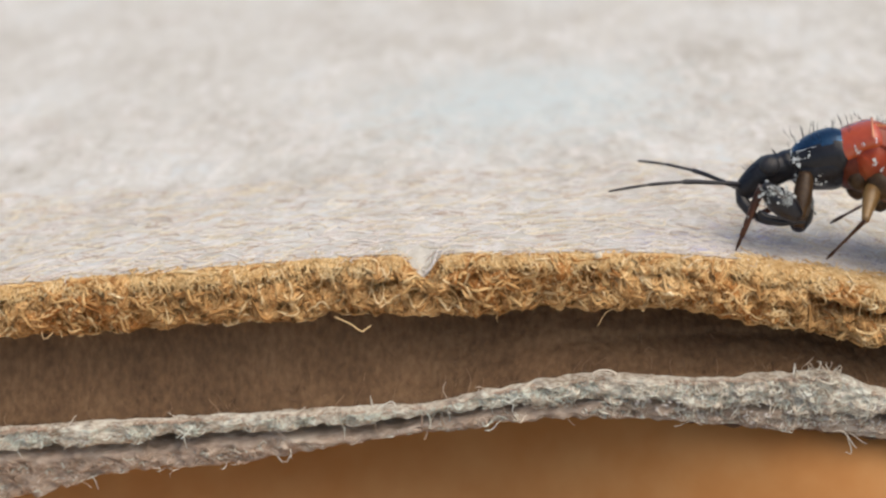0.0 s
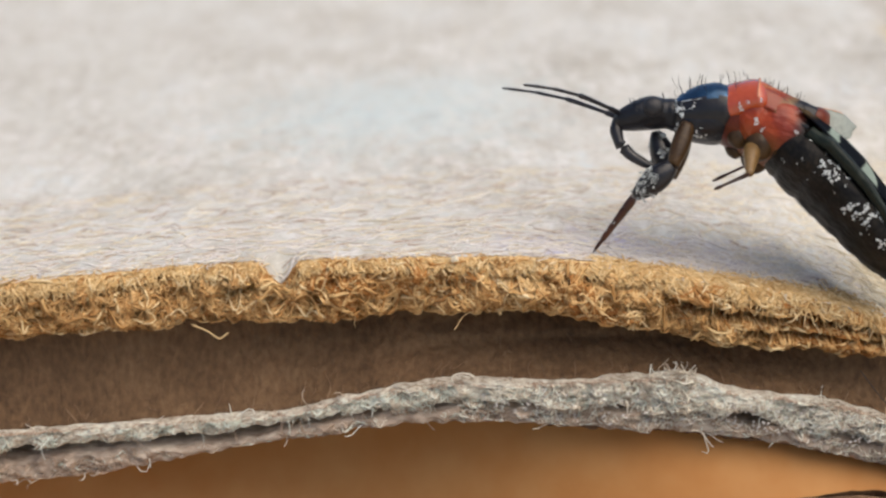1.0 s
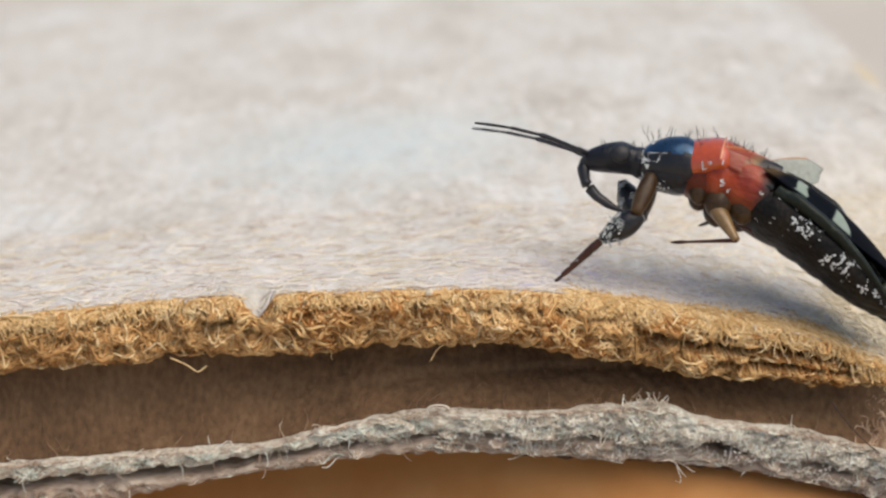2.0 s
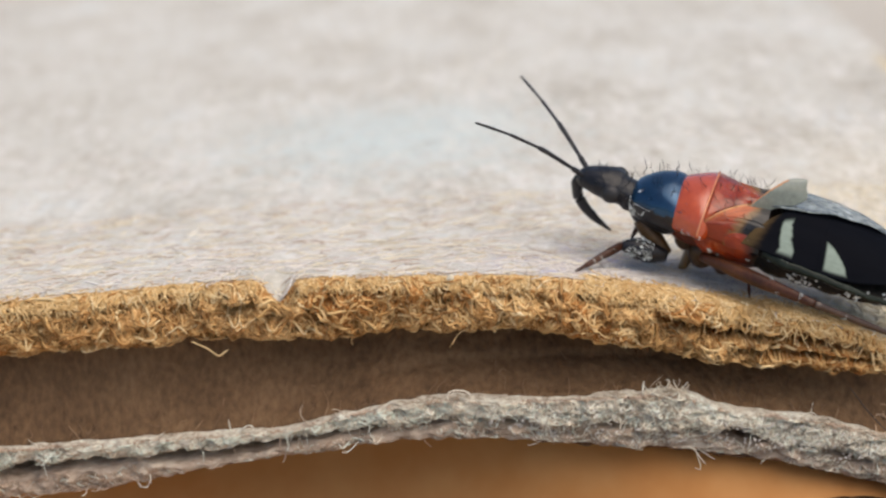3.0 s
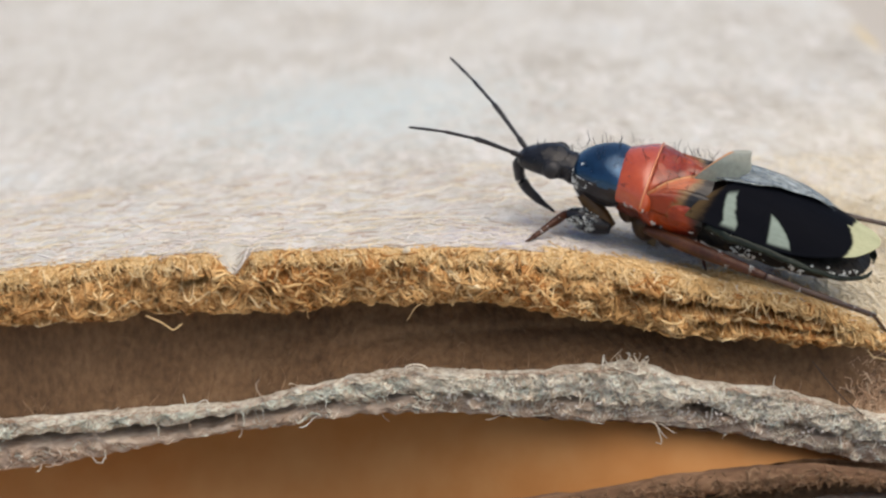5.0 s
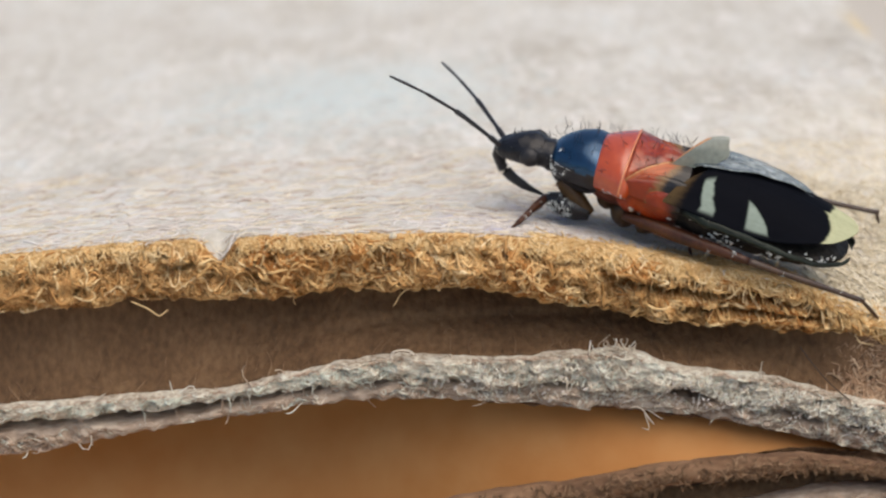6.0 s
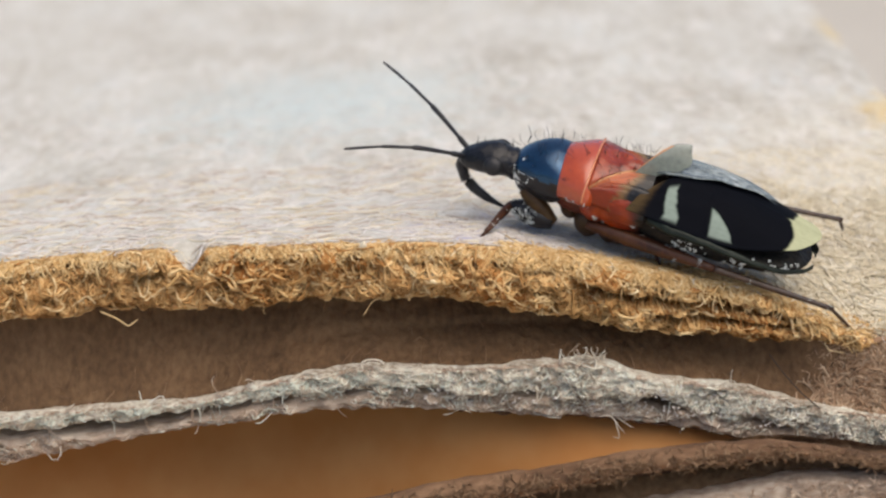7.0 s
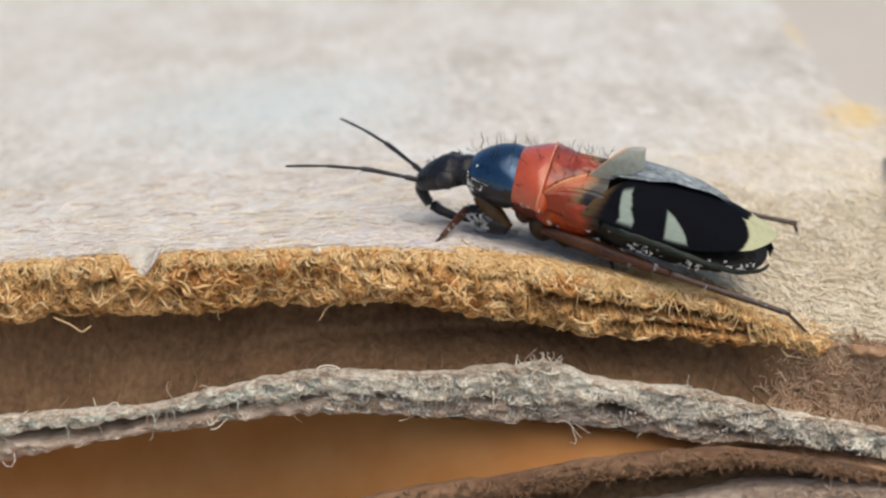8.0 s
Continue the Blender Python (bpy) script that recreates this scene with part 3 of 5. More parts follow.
    z = LOW(x) + (LOW_UNDER(x) - LOW(x)) * rng.uniform(0.12, 0.9, n)
    st = np.stack([x, [on_low_face(a, -0.2, b)[1] - 0.03 for a, b in zip(x, z)], z], 1)
    v, f = fibres(rng, st, np.stack([rng.normal(0, 1, n), rng.normal(0, 0.4, n), rng.normal(0, 1, n)], 1), 0.075, 0.020, 0.3, 4)
    mesh_part("crumb_dust", v, f, WHITE_FIBRE, cardboard, "bright paper crumbs in the matted edge", kind="stuff")
    # pale fuzz over the ledge of the lower face
    n = 4200
    x = rng.uniform(-13, 14.5, n)
    st = np.stack([x, rng.uniform(-0.24, 0.34, n), LOW(x) - 0.04], 1)
    al = np.stack([rng.normal(0, 1, n), rng.normal(0, 0.6, n), rng.normal(0, 0.25, n)], 1)
    v, f = fibres(rng, st, al, 0.3, 0.013, 0.5, 7, lambda a, b, c: (a, b, float(LOW(a)) - 0.03 + 0.15 * (c - float(LOW(a)))))
    mesh_part("ledge_fuzz", v, f, PINK_FIBRE, cardboard, "pinkish tan fuzz on the ledge of the lower face", kind="stuff")
    # fine fuzz on the fluting
    n = 700
    x = rng.uniform(-13, 12, n)
    u = rng.uniform(0.05, 0.98, n)
    zt, zb = TOP_UNDER(x), LOW(x)
    rec = 0.15 + 1.0 / (1 + np.exp((x - 10.6) / 0.6))
    y = 0.16 + rec * (1 - u ** 2.2) ** 0.8 * (0.75 + 0.25 * np.cos(u * 3)) - 0.03
    st = np.stack([x, y, zt + (zb - zt) * u ** 0.9], 1)
    al = np.stack([rng.normal(0, 0.7, n), rng.normal(0, 0.2, n), rng.normal(0, 1, n)], 1)
    v, f = fibres(rng, st, al, 0.3, 0.010, 0.5, 6, on_fluting)
    mesh_part("fluting_fuzz", v, f, BROWN_FIBRE, cardboard, "fine brown fuzz on the fluting", kind="stuff")
    # tan fuzz where the layers run together at the frayed end
    n = 2400
    x = 11.1 + 4.0 * rng.random(n) ** 0.6
    u = rng.uniform(0.0, 1.0, n)
    zt, zb = TOP_UNDER(x) + 0.25 * (x > 12), LOW(x)
    rec = 0.15 + 1.0 / (1 + np.exp((x - 10.6) / 0.6))
    y = 0.13 + rec * (1 - u ** 2.2) ** 0.8 * (0.75 + 0.25 * np.cos(u * 3)) + rng.normal(0, 0.05, n)
    st = np.stack([x, y, zt + (zb - zt) * u ** 0.9], 1)
    al = np.stack([rng.normal(0, 0.8, n), rng.normal(0, 0.3, n), rng.normal(0, 0.8, n)], 1)
    v, f = fibres(rng, st, al, 0.40, 0.018, 0.5, 7, on_fluting)
    mesh_part("frayed_end_fuzz", v, f, FRAY_FIBRE, cardboard, "reddish tan fuzz of the frayed end", kind="stuff")
    # pale fibres pressed into the top face
    n = 2600
    x = rng.uniform(-14, 15, n)
    y = rng.uniform(0.03, 1, n) ** 1.6 * 14
    st = np.stack([x, y, [top_z(a, b) - 0.003 for a, b in zip(x, y)]], 1)
    al = np.stack([rng.normal(0, 1, n), rng.normal(0, 0.7, n), rng.normal(0, 0.03, n)], 1)
    v, f = fibres(rng, st, al, 0.6, 0.009, 0.4, 8, lambda a, b, c: (a, b, top_z(a, b) + 0.001))
    mesh_part("top_face_fuzz", v, f, WHITE_FIBRE, cardboard, "white fibres pressed flat on the paper face", kind="stuff")
    n = 1500
    x = 7.5 + 7.2 * rng.random(n) ** 0.8
    y = rng.random(n) ** 1.3 * 7 + 0.1
    st = np.stack([x, y, 0 * x], 1)
    al = np.stack([rng.normal(0, 1, n), rng.normal(0, 1.2, n), rng.normal(0, 0.03, n)], 1)
    v, f = fibres(rng, st, al, 0.5, 0.010, 0.5, 8, lambda a, b, c: (a, max(b, 0.02), top_z(a, max(b, 0.02)) + 0.001))
    mesh_part("straw_fuzz", v, f, PALE_STRAW, cardboard, "straw-coloured fibres on the paper face", kind="stuff")
    n = 1900
    x = 10.8 + 6.4 * rng.random(n)
    y = rng.random(n) ** 1.2 * 5 + 0.02
    st = np.stack([x, y, 0 * x], 1)
    al = np.stack([rng.normal(0, 1, n), rng.normal(0, 1.4, n), rng.normal(0, 0.03, n)], 1)
    v, f = fibres(rng, st, al, 0.38, 0.014, 0.9, 9, lambda a, b, c: (a, max(b, 0.02), top_z(a, max(b, 0.02)) + 0.004 + 0.2 * abs(c)))
    mesh_part("coarse_fuzz", v, f, PALE_STRAW, cardboard, "coarse straw fibres at the frayed end", kind="stuff")
    n = 600
    x, y = rng.normal(7.2, 1.5, n), np.abs(rng.normal(0.9, 0.6, n)) + 0.1
    st = np.stack([x, y, 0 * x], 1)
    al = np.stack([rng.normal(0, 1, n), rng.normal(0, 1.3, n), rng.normal(0, 0.03, n)], 1)
    v, f = fibres(rng, st, al, 0.34, 0.010, 0.8, 9, lambda a, b, c: (a, max(b, 0.02), top_z(a, max(b, 0.02)) + 0.002 + 0.06 * abs(c)))
    mesh_part("curly_fuzz", v, f, WHITE_FIBRE, cardboard, "curly white fibres on the paper face", kind="stuff")
    # longer fibres that lie along the paper behind the torn edge
    lay = np.random.default_rng(59)
    for n, mat, name, size, label in ((900, PALE_STRAW, "long_straw_fuzz", 0.013, "long straw fibres lying along the paper face"),
                                      (420, PINK_FIBRE, "long_tan_fuzz", 0.011, "tan fibres lying along the paper face"),
                                      (800, WHITE_FIBRE, "long_white_fuzz", 0.016, "long white fibres lying along the paper face")):
        x = lay.uniform(-11, 9, n)
        y = lay.random(n) ** 1.4 * 6.5 + 0.12
        st = np.stack([x, y, 0 * x], 1)
        al = np.stack([lay.normal(1.2, 0.5, n), lay.normal(0.25, 0.55, n), lay.normal(0, 0.02, n)], 1)
        v, f = fibres(lay, st, al, 0.55, size, 0.3, 8, lambda a, b, c: (a, max(b, 0.05), top_z(a, max(b, 0.05)) + 0.003 + 0.05 * abs(c)))
        mesh_part(name, v, f, mat, cardboard, label, kind="stuff")
    # longer stray fibres hanging off the edges
    for n, line, mat, name in ((6, TOP_UNDER, STRAW_FIBRE, "straw_stray_fuzz"), (18, LOW_UNDER, GREY_FIBRE, "lower_stray_fuzz"), (16, LOW, GREY_FIBRE, "ledge_stray_fuzz")):
        x = rng.uniform(-12, 13, n)
        st = np.stack([x, np.full(n, -0.2), line(x)], 1)
        al = np.stack([rng.normal(0, 1, n), rng.normal(-0.2, 0.4, n), rng.normal(-0.1, 0.5, n)], 1)
        v, f = fibres(rng, st, al, 0.42, 0.011, 0.4, 9)
        mesh_part(name, v, f, mat, cardboard, "loose pale stray fibres", kind="stuff")
    # one standing curl of fibre
    a = np.linspace(0, 1, 14)
    path = np.stack([3.0 + 0.30 * a - 0.10 * np.sin(a * 5), -0.25 - 0.1 * a, -2.08 + 0.19 * np.sin(a * 2.7) + 0.05 * a], 1)[None]
    v, f = tubes(path, np.full((1, 14), 0.016), 5)
    mesh_part("curled_fibre", v, f, GREY_FIBRE, cardboard, "single curled pale fibre")


def strand(name, pts, r, mat, label, k=16):
    """One single bent fibre through a few places."""
    p = np.array(pts, float)
    t = np.linspace(0, len(p) - 1, k)
    path = np.stack([np.interp(t, range(len(p)), p[:, i]) for i in range(3)], 1)
    path[1:-1] = (path[:-2] + 2 * path[1:-1] + path[2:]) / 4
    v, f = tubes(path[None], (r * np.where(np.arange(k) % (k - 1) == 0, 0.5, 1.0))[None], 5)
    mesh_part(name, v, f, mat, cardboard, label)


def build_strands():
    strand("dark_hair", [(10.43, -0.22, -2.29), (10.72, -0.24, -2.72), (11.01, -0.26, -3.08), (11.27, -0.27, -3.33), (11.56, -0.26, -3.6)], 0.013, BROWN_HAIR, "thin dark hair")
    strand("forked_fibre", [(-1.66, -0.22, -0.64), (-1.38, -0.26, -0.77), (-1.17, -0.28, -0.94), (-1.0, -0.24, -0.83)], 0.016, STRAW_FIBRE, "forked straw fibre")
    rng = np.random.default_rng(31)
    n = 40
    x = rng.normal(7.1, 0.25, n)
    st = np.stack([x, rng.uniform(-0.3, 0.1, n), LOW(x) + rng.uniform(-0.15, 0.1, n)], 1)
    al = np.stack([rng.normal(0, 0.8, n), rng.normal(0, 0.3, n), rng.normal(0.3, 0.6, n)], 1)
    v, f = fibres(rng, st, al, 0.28, 0.011, 0.7, 9)
    mesh_part("fibre_tuft", v, f, GREY_FIBRE, cardboard, "raised tuft of pale fibres", kind="stuff")
    v, f = loft(smooth_stations([(3.10, -0.12, 0.25, 0.02, 0.02, 0.02), (3.14, -0.13, 0.26, 0.04, 0.05, 0.05), (3.20, -0.13, 0.27, 0.05, 0.075, 0.05), (3.24, -0.12, 0.25, 0.02, 0.01, 0.01)], 4), 8)
    mesh_part("white_flake", v, f, PALE_STRAW, cardboard, "small white paper flake")


def build_creases():
    """Long raised fibres and creases of the paper face."""
    rng = np.random.default_rng(77)
    rows = [((1.2, 5.0), (2.2, 4.9)), ((2.7, 4.0), (4.0, 4.7)), ((3.3, 2.05), (4.8, 2.4)), ((1.8, 1.35), (2.5, 1.6)), ((4.5, 3.9), (5.4, 4.3)), ((0.4, 3.8), (1.2, 4.3)),
            ((4.6, 1.5), (6.2, 2.1)), ((5.0, 1.0), (6.0, 1.3)), ((-2.4, 4.3), (-1.5, 4.6)), ((-2.2, 3.9), (-2.0, 4.6)), ((9.5, 4.6), (10.6, 5.0)), ((-4.6, 2.2), (-3.5, 2.6))]
    for (xa, ya), (xb, yb) in rows:
        k = 18
        t = np.linspace(0, 1, k)
        x = xa + (xb - xa) * t
        y = ya + (yb - ya) * t + 0.10 * np.sin(t * 5 + rng.uniform(0, 6)) + rng.normal(0, 0.02, k)
        z = np.array([top_z(a, b) for a, b in zip(x, y)]) + 0.008
        v, f = tubes(np.stack([x, y, z], 1)[None], (0.030 * np.sin(np.pi * (0.04 + 0.92 * t)) ** 0.7 * rng.uniform(0.6, 1.2))[None], 6)
        mesh_part("crease", v, f, CREASE, cardboard, "pale raised crease of the paper")


def build_curl():
    """A narrow torn strip of the face that curls up beside the frayed end."""
    verts = []
    n, m = 40, 12
    for i in range(n):
        t = i / (n - 1)
        y = 1.9 + 4.4 * t
        x = 14.15 + 0.75 * t + 0.10 * rough(0, y, 0, 1.3, 5)
        h = (0.42 + 0.14 * rough(0, y, 0, 1.7, 9)) * math.sin(math.pi * (0.06 + 0.9 * t)) ** 0.6
        for j in range(m):
            a = 2.6 * j / (m - 1)
            verts.append((x + h * math.sin(a) * 0.6, y, top_z(x, y) + 0.01 + h * (1 - math.cos(a)) * 0.5))
    curl = mesh_part("torn_curl", verts, grid_faces(n, m), PAPER, cardboard, "narrow torn strip curling up from the paper")
    curl.modifiers.new("thickness", "SOLIDIFY").thickness = 0.05 * MM


def build_under_sheet():
    base = tagged(new("under_cardboard"), "amber-brown kraft cardboard layer beneath the torn sheet", "cardboard")
    xs = np.linspace(-30, 30, 110)

    def sheet(name, prof, label):
        """prof: depth at the hollow end, depth at the bulging end, height."""
        verts = []
        for x in xs:
            k = 1 / (1 + math.exp((2.6 - x) / 2.4))
            drop = max(0.0, -2.72 - float(LOW_UNDER(x)))
            for deep, near, z in prof:
                y = deep + (near - deep) * k
                fall = drop * max(0.0, min(1.0, (z + 9) / 3))
                verts.append((x, y + 0.2 * rough(x, y, z, 0.2, 3), z - fall + 0.12 * rough(x, y, z, 0.25, 5) if z > -11 else z))
        mesh_part(name, verts, grid_faces(len(xs), len(prof), True), AMBER, base, label)

    sheet("kraft_wall", [(8, 6, -2.7), (5.0, 0.15, -2.80), (4.6, -0.25, -3.1), (4.2, -0.65, -3.65), (3.7, -0.95, -4.4), (3.3, -1.1, -5.0), (2.9, -1.2, -5.6), (2.2, -1.3, -7.0), (0.9, -0.9, -8.6),
                         (0.8, 0.0, -9.4), (1.2, 0.8, -9.8), (8, 8, -9.0), (9, 9, -6)], "smooth curved amber kraft wall")
    sheet("kraft_floor", [(19, 14, -9.5), (1.2, 0.8, -9.8), (0.9, 0.2, -9.9), (-1.0, -1.0, -10.2), (-8.0, -8.0, -10.6), (-8.0, -8.0, -12.0), (19, 14, -12.0)], "flat amber kraft floor")


def build_flap():
    """A second torn board: brown top layer, dark hollow, pale bottom layer."""
    flap = tagged(new("cardboard_flap"), "dark brown frayed cardboard flap under the torn sheet", "cardboard")
    rise = curve([(-2, -5.2), (2, -4.15), (4.3, -3.75), (4.8, -3.69), (5.8, -3.62), (6.8, -3.52), (7.3, -3.43), (7.9, -3.36), (8.8, -3.33), (9.9, -3.30), (10.6, -3.38), (11.8, -3.66),
                  (13, -3.96), (20, -5.6)], 0.3)
    thick = curve([(-2, 0.34), (6, 0.34), (9.5, 0.30), (10.8, 0.14), (13, 0.10), (20, 0.1)], 0.3)
    hollow = curve([(-2, 0.9), (6, 0.82), (8, 0.70), (9.6, 0.58), (11, 0.42), (12.5, 0.16), (20, 0.05)], 0.3)
    xs = np.linspace(-2, 20, 300)

    def layer(name, mat, label, ring, seed):
        verts = []
        for x in xs:
            for y, z in ring(x):
                verts.append((x, y + 0.07 * rough(x, y, z, 1.4, seed) + 0.05 * rough(x, y, z, 4.5, seed), z + 0.035 * rough(x, y, z, 2.6, seed + 4)))
        mesh_part(name, verts, grid_faces(len(xs), len(verts) // len(xs), True), mat, flap, label)

    def upper(x):
        z, t = float(rise(x)), float(thick(x))
        return [(0.4, z - 1.6), (-1.0, z - 0.35), (-1.5, z - 0.10), (-1.78, z - 0.02), (-1.92, z), (-2.03, z - 0.05), (-2.10, z - 0.3 * t), (-2.12, z - 0.6 * t), (-2.08, z - 0.9 * t),
                (-1.98, z - t), (-1.5, z - t - 0.04), (0.0, z - t - 1.6)]

    def middle(x):
        z, t, h = float(rise(x)), float(thick(x)), float(hollow(x))
        return [(0.3, z - t - 0.9), (-1.15, z - t + 0.04), (-1.0, z - t - 0.2 * h), (-0.95, z - t - 0.5 * h), (-1.1, z - t - 0.8 * h), (-1.75, z - t - h - 0.03), (-1.0, z - t - h - 0.1), (0.3, z - t - h - 1.0)]

    def lower(x):
        z = float(rise(x)) - float(thick(x)) - float(hollow(x))
        return [(0.3, z - 1.0), (-1.6, z + 0.02), (-1.95, z), (-2.08, z - 0.08), (-2.12, z - 0.22), (-2.08, z - 0.4), (-1.9, z - 0.5), (0.0, z - 1.6)]

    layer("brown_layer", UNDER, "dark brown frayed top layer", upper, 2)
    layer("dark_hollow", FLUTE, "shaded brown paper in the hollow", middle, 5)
    layer("pale_layer", BUFF, "greyish buff bottom layer", lower, 9)
    rng = np.random.default_rng(9)
    n = 1300
    x = rng.uniform(0, 15, n)
    u = rng.uniform(0, 1.0, n)
    st = np.stack([x, np.where(u < 0.15, -2.0, -2.13), rise(x) - u * thick(x)], 1)
    al = np.stack([rng.normal(0, 1, n), rng.normal(0, 0.3, n), rng.normal(0, 0.5, n)], 1)
    v, f = fibres(rng, st, al, 0.20, 0.012)
    mesh_part("brown_fuzz", v, f, BROWN_FIBRE, flap, "brown fuzz of the torn layer", kind="stuff")
    n = 900
    x = rng.uniform(0, 15, n)
    st = np.stack([x, np.full(n, -2.13), rise(x) - thick(x) - hollow(x) - rng.uniform(0.0, 0.4, n)], 1)
    al = np.stack([rng.normal(0, 1, n), rng.normal(0, 0.3, n), rng.normal(0, 0.5, n)], 1)
    v, f = fibres(rng, st, al, 0.22, 0.012)
    mesh_part("pale_fuzz", v, f, PINK_FIBRE, flap, "pale fuzz of the bottom layer", kind="stuff")
    return flap


def build_table():
    verts = [(x * 700, y * 700, -12 - d) for d in (0, 20) for y in (-1, 1) for x in (-1, 1)]
    faces = [(0, 1, 3, 2), (4, 6, 7, 5), (0, 4, 5, 1), (1, 5, 7, 3), (3, 7, 6, 2), (2, 6, 4, 0)]
    ob = mesh_part("table_top", verts, faces, TABLE, smooth=False)
    tagged(ob, "plain pale beige table top", "table", kind="structure")


build_table()
build_under_sheet()
flap = build_flap()
build_top_liner()
build_fluting()
build_low_ply("lower_liner", LOW, lambda x: float(SLIT(x)) + slit_gap(x), 11, -0.16, GREY, "grey-white matted lower face")
build_low_ply("split_ply", lambda x: float(SLIT(x)) - slit_gap(x), LOW_UNDER, 17, -0.11, BUFF, "split brownish-grey bottom ply")
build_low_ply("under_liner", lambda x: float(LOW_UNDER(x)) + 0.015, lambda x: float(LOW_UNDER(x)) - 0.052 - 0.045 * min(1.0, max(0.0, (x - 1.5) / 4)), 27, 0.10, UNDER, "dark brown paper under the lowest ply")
build_edge_fibres()
build_creases()
build_curl()


# ---- the bug: x forward, y to its left, z up ----
def loft(stations, n=28, power=2.0):
    """Closed skin through rings (x, y, z, half width, half height up, half height down)."""
    verts = []
    for x, y, z, w, up, dn in stations:
        for j in range(n):
            a = 2 * math.pi * j / n
            c, s = math.cos(a), math.sin(a)
            c = math.copysign(abs(c) ** (2 / power), c)
            verts.append((x, y + w * c, z + (up if s > 0 else dn) * math.copysign(abs(s) ** (2 / power), s)))
    faces = grid_faces(len(stations), n, True)
    faces.append(tuple(range(n)))
    faces.append(tuple(range((len(stations) - 1) * n, len(stations) * n))[::-1])
    return verts, faces


def smooth_stations(st, per=5):
    st = np.array(st, float)
    t = np.arange(len(st))
    out = []
    for i in range(len(st) - 1):
        p0, p1, p2, p3 = st[max(i - 1, 0)], st[i], st[i + 1], st[min(i + 2, len(st) - 1)]
        for k in range(per):
            s = k / per
            out.append(0.5 * (2 * p1 + (p2 - p0) * s + (2 * p0 - 5 * p1 + 4 * p2 - p3) * s * s + (3 * p1 - p0 - 3 * p2 + p3) * s ** 3))
    out.append(st[-1])
    out = np.array(out)
    out[:, 3:] = np.maximum(out[:, 3:], 0.004)
    return [tuple(r) for r in out]


def limb(length, widths):
    """A limb along +x from the origin, with half widths along it."""
    n = len(widths)
    return loft(smooth_stations([(length * i / (n - 1), 0, 0, w, w, w) for i, w in enumerate(widths)], 3), 12)


build_strands()
bug = tagged(new("plant_bug"), "shiny black and orange-red bug with white-marked black wings", "insect")


def bug_part(name, shape, mat, parent=None, label="", kind=""):
    return mesh_part(name, shape[0], shape[1], mat, parent or bug, label, kind=kind)


def build_thorax():
    v, f = loft(smooth_stations([
        (1.50, 0, -0.04, 0.10, 0.08, 0.08), (1.46, 0, -0.03, 0.33, 0.27, 0.26), (1.32, 0, 0.0, 0.46, 0.38, 0.36), (1.05, 0, 0.03, 0.60, 0.49, 0.46),
        (0.75, 0, 0.05, 0.68, 0.53, 0.50), (0.57, 0, 0.04, 0.70, 0.50, 0.50), (0.48, 0, 0.04, 0.66, 0.46, 0.46)]), 64, 2.2)
    side = [0 if np.mean([v[k][2] for k in q]) > 0.17 - 0.05 * np.mean([v[k][0] for k in q]) + 0.03 * rough(*np.mean([v[k] for k in q], axis=0), 5.0) else 1 for q in f]
    front = mesh_part("front_lobe", v, f, [BLUE, BLACK], bug, "glossy dark blue front lobe of the pronotum", side)
    xs = np.linspace(0.66, 1.36, 24)
    for side in (1, -1):
        wide = np.interp(xs, [0.57, 0.75, 1.05, 1.32, 1.46], [0.70, 0.68, 0.60, 0.46, 0.33])
        line = np.stack([xs, side * (wide * 0.965 + 0.012), 0.15 - 0.04 * xs], 1)
        bug_part("lobe_line", tubes(line[None], np.full((1, 24), 0.008), 6), DUST, label="thin white line along the lobe")
    # raised pale rim along the rear edge
    a = np.linspace(0.02, math.pi - 0.02, 40)
    c, sn = np.cos(a), np.sin(a)
    rim = np.stack([np.full(40, -0.02) + 0.05 * np.abs(c) ** 3, 0.985 * np.sign(c) * np.abs(c) ** (2 / 2.3), 0.06 + 0.585 * sn ** (2 / 2.3)], 1)
    bug_part("rear_rim", tubes(rim[None], np.full((1, 40), 0.020), 8), RIM, label="pale orange rim of the pronotum")
    rear = bug_part("rear_lobe", loft(smooth_stations([
        (0.64, 0, 0.04, 0.56, 0.42, 0.34), (0.56, 0, 0.04, 0.69, 0.50, 0.38), (0.40, 0, 0.05, 0.77, 0.545, 0.36), (0.18, 0, 0.06, 0.90, 0.585, 0.30),
        (0.04, 0, 0.06, 0.97, 0.590, 0.27), (-0.05, 0, 0.05, 0.95, 0.565, 0.27), (-0.13, 0, 0.04, 0.87, 0.50, 0.26), (-0.20, 0, 0.03, 0.70, 0.40, 0.24)]), 56, 2.1),
        RED, label="glossy orange-red rear lobe of the pronotum")
    neck = bug_part("throat", loft(smooth_stations([
        (1.50, 0, -0.22, 0.08, 0.1, 0.06), (1.32, 0, -0.20, 0.38, 0.2, 0.26), (1.0, 0, -0.18, 0.52, 0.25, 0.33), (0.7, 0, -0.18, 0.58, 0.25, 0.34),
        (0.52, 0, -0.18, 0.54, 0.2, 0.28)]), 30, 2.2), HEAD, label="black underside of the neck")
    bug_part("breast", loft(smooth_stations([
        (0.66, 0, -0.18, 0.36, 0.2, 0.26), (0.5, 0, -0.18, 0.58, 0.25, 0.36), (0.1, 0, -0.16, 0.68, 0.3, 0.44),
        (-0.6, 0, -0.13, 0.72, 0.3, 0.48), (-1.1, 0, -0.12, 0.72, 0.3, 0.38), (-1.3, 0, -0.1, 0.5, 0.2, 0.3)]), 30, 2.2),
        BELLY, label="dark red underside of the thorax")
    return front, rear, neck


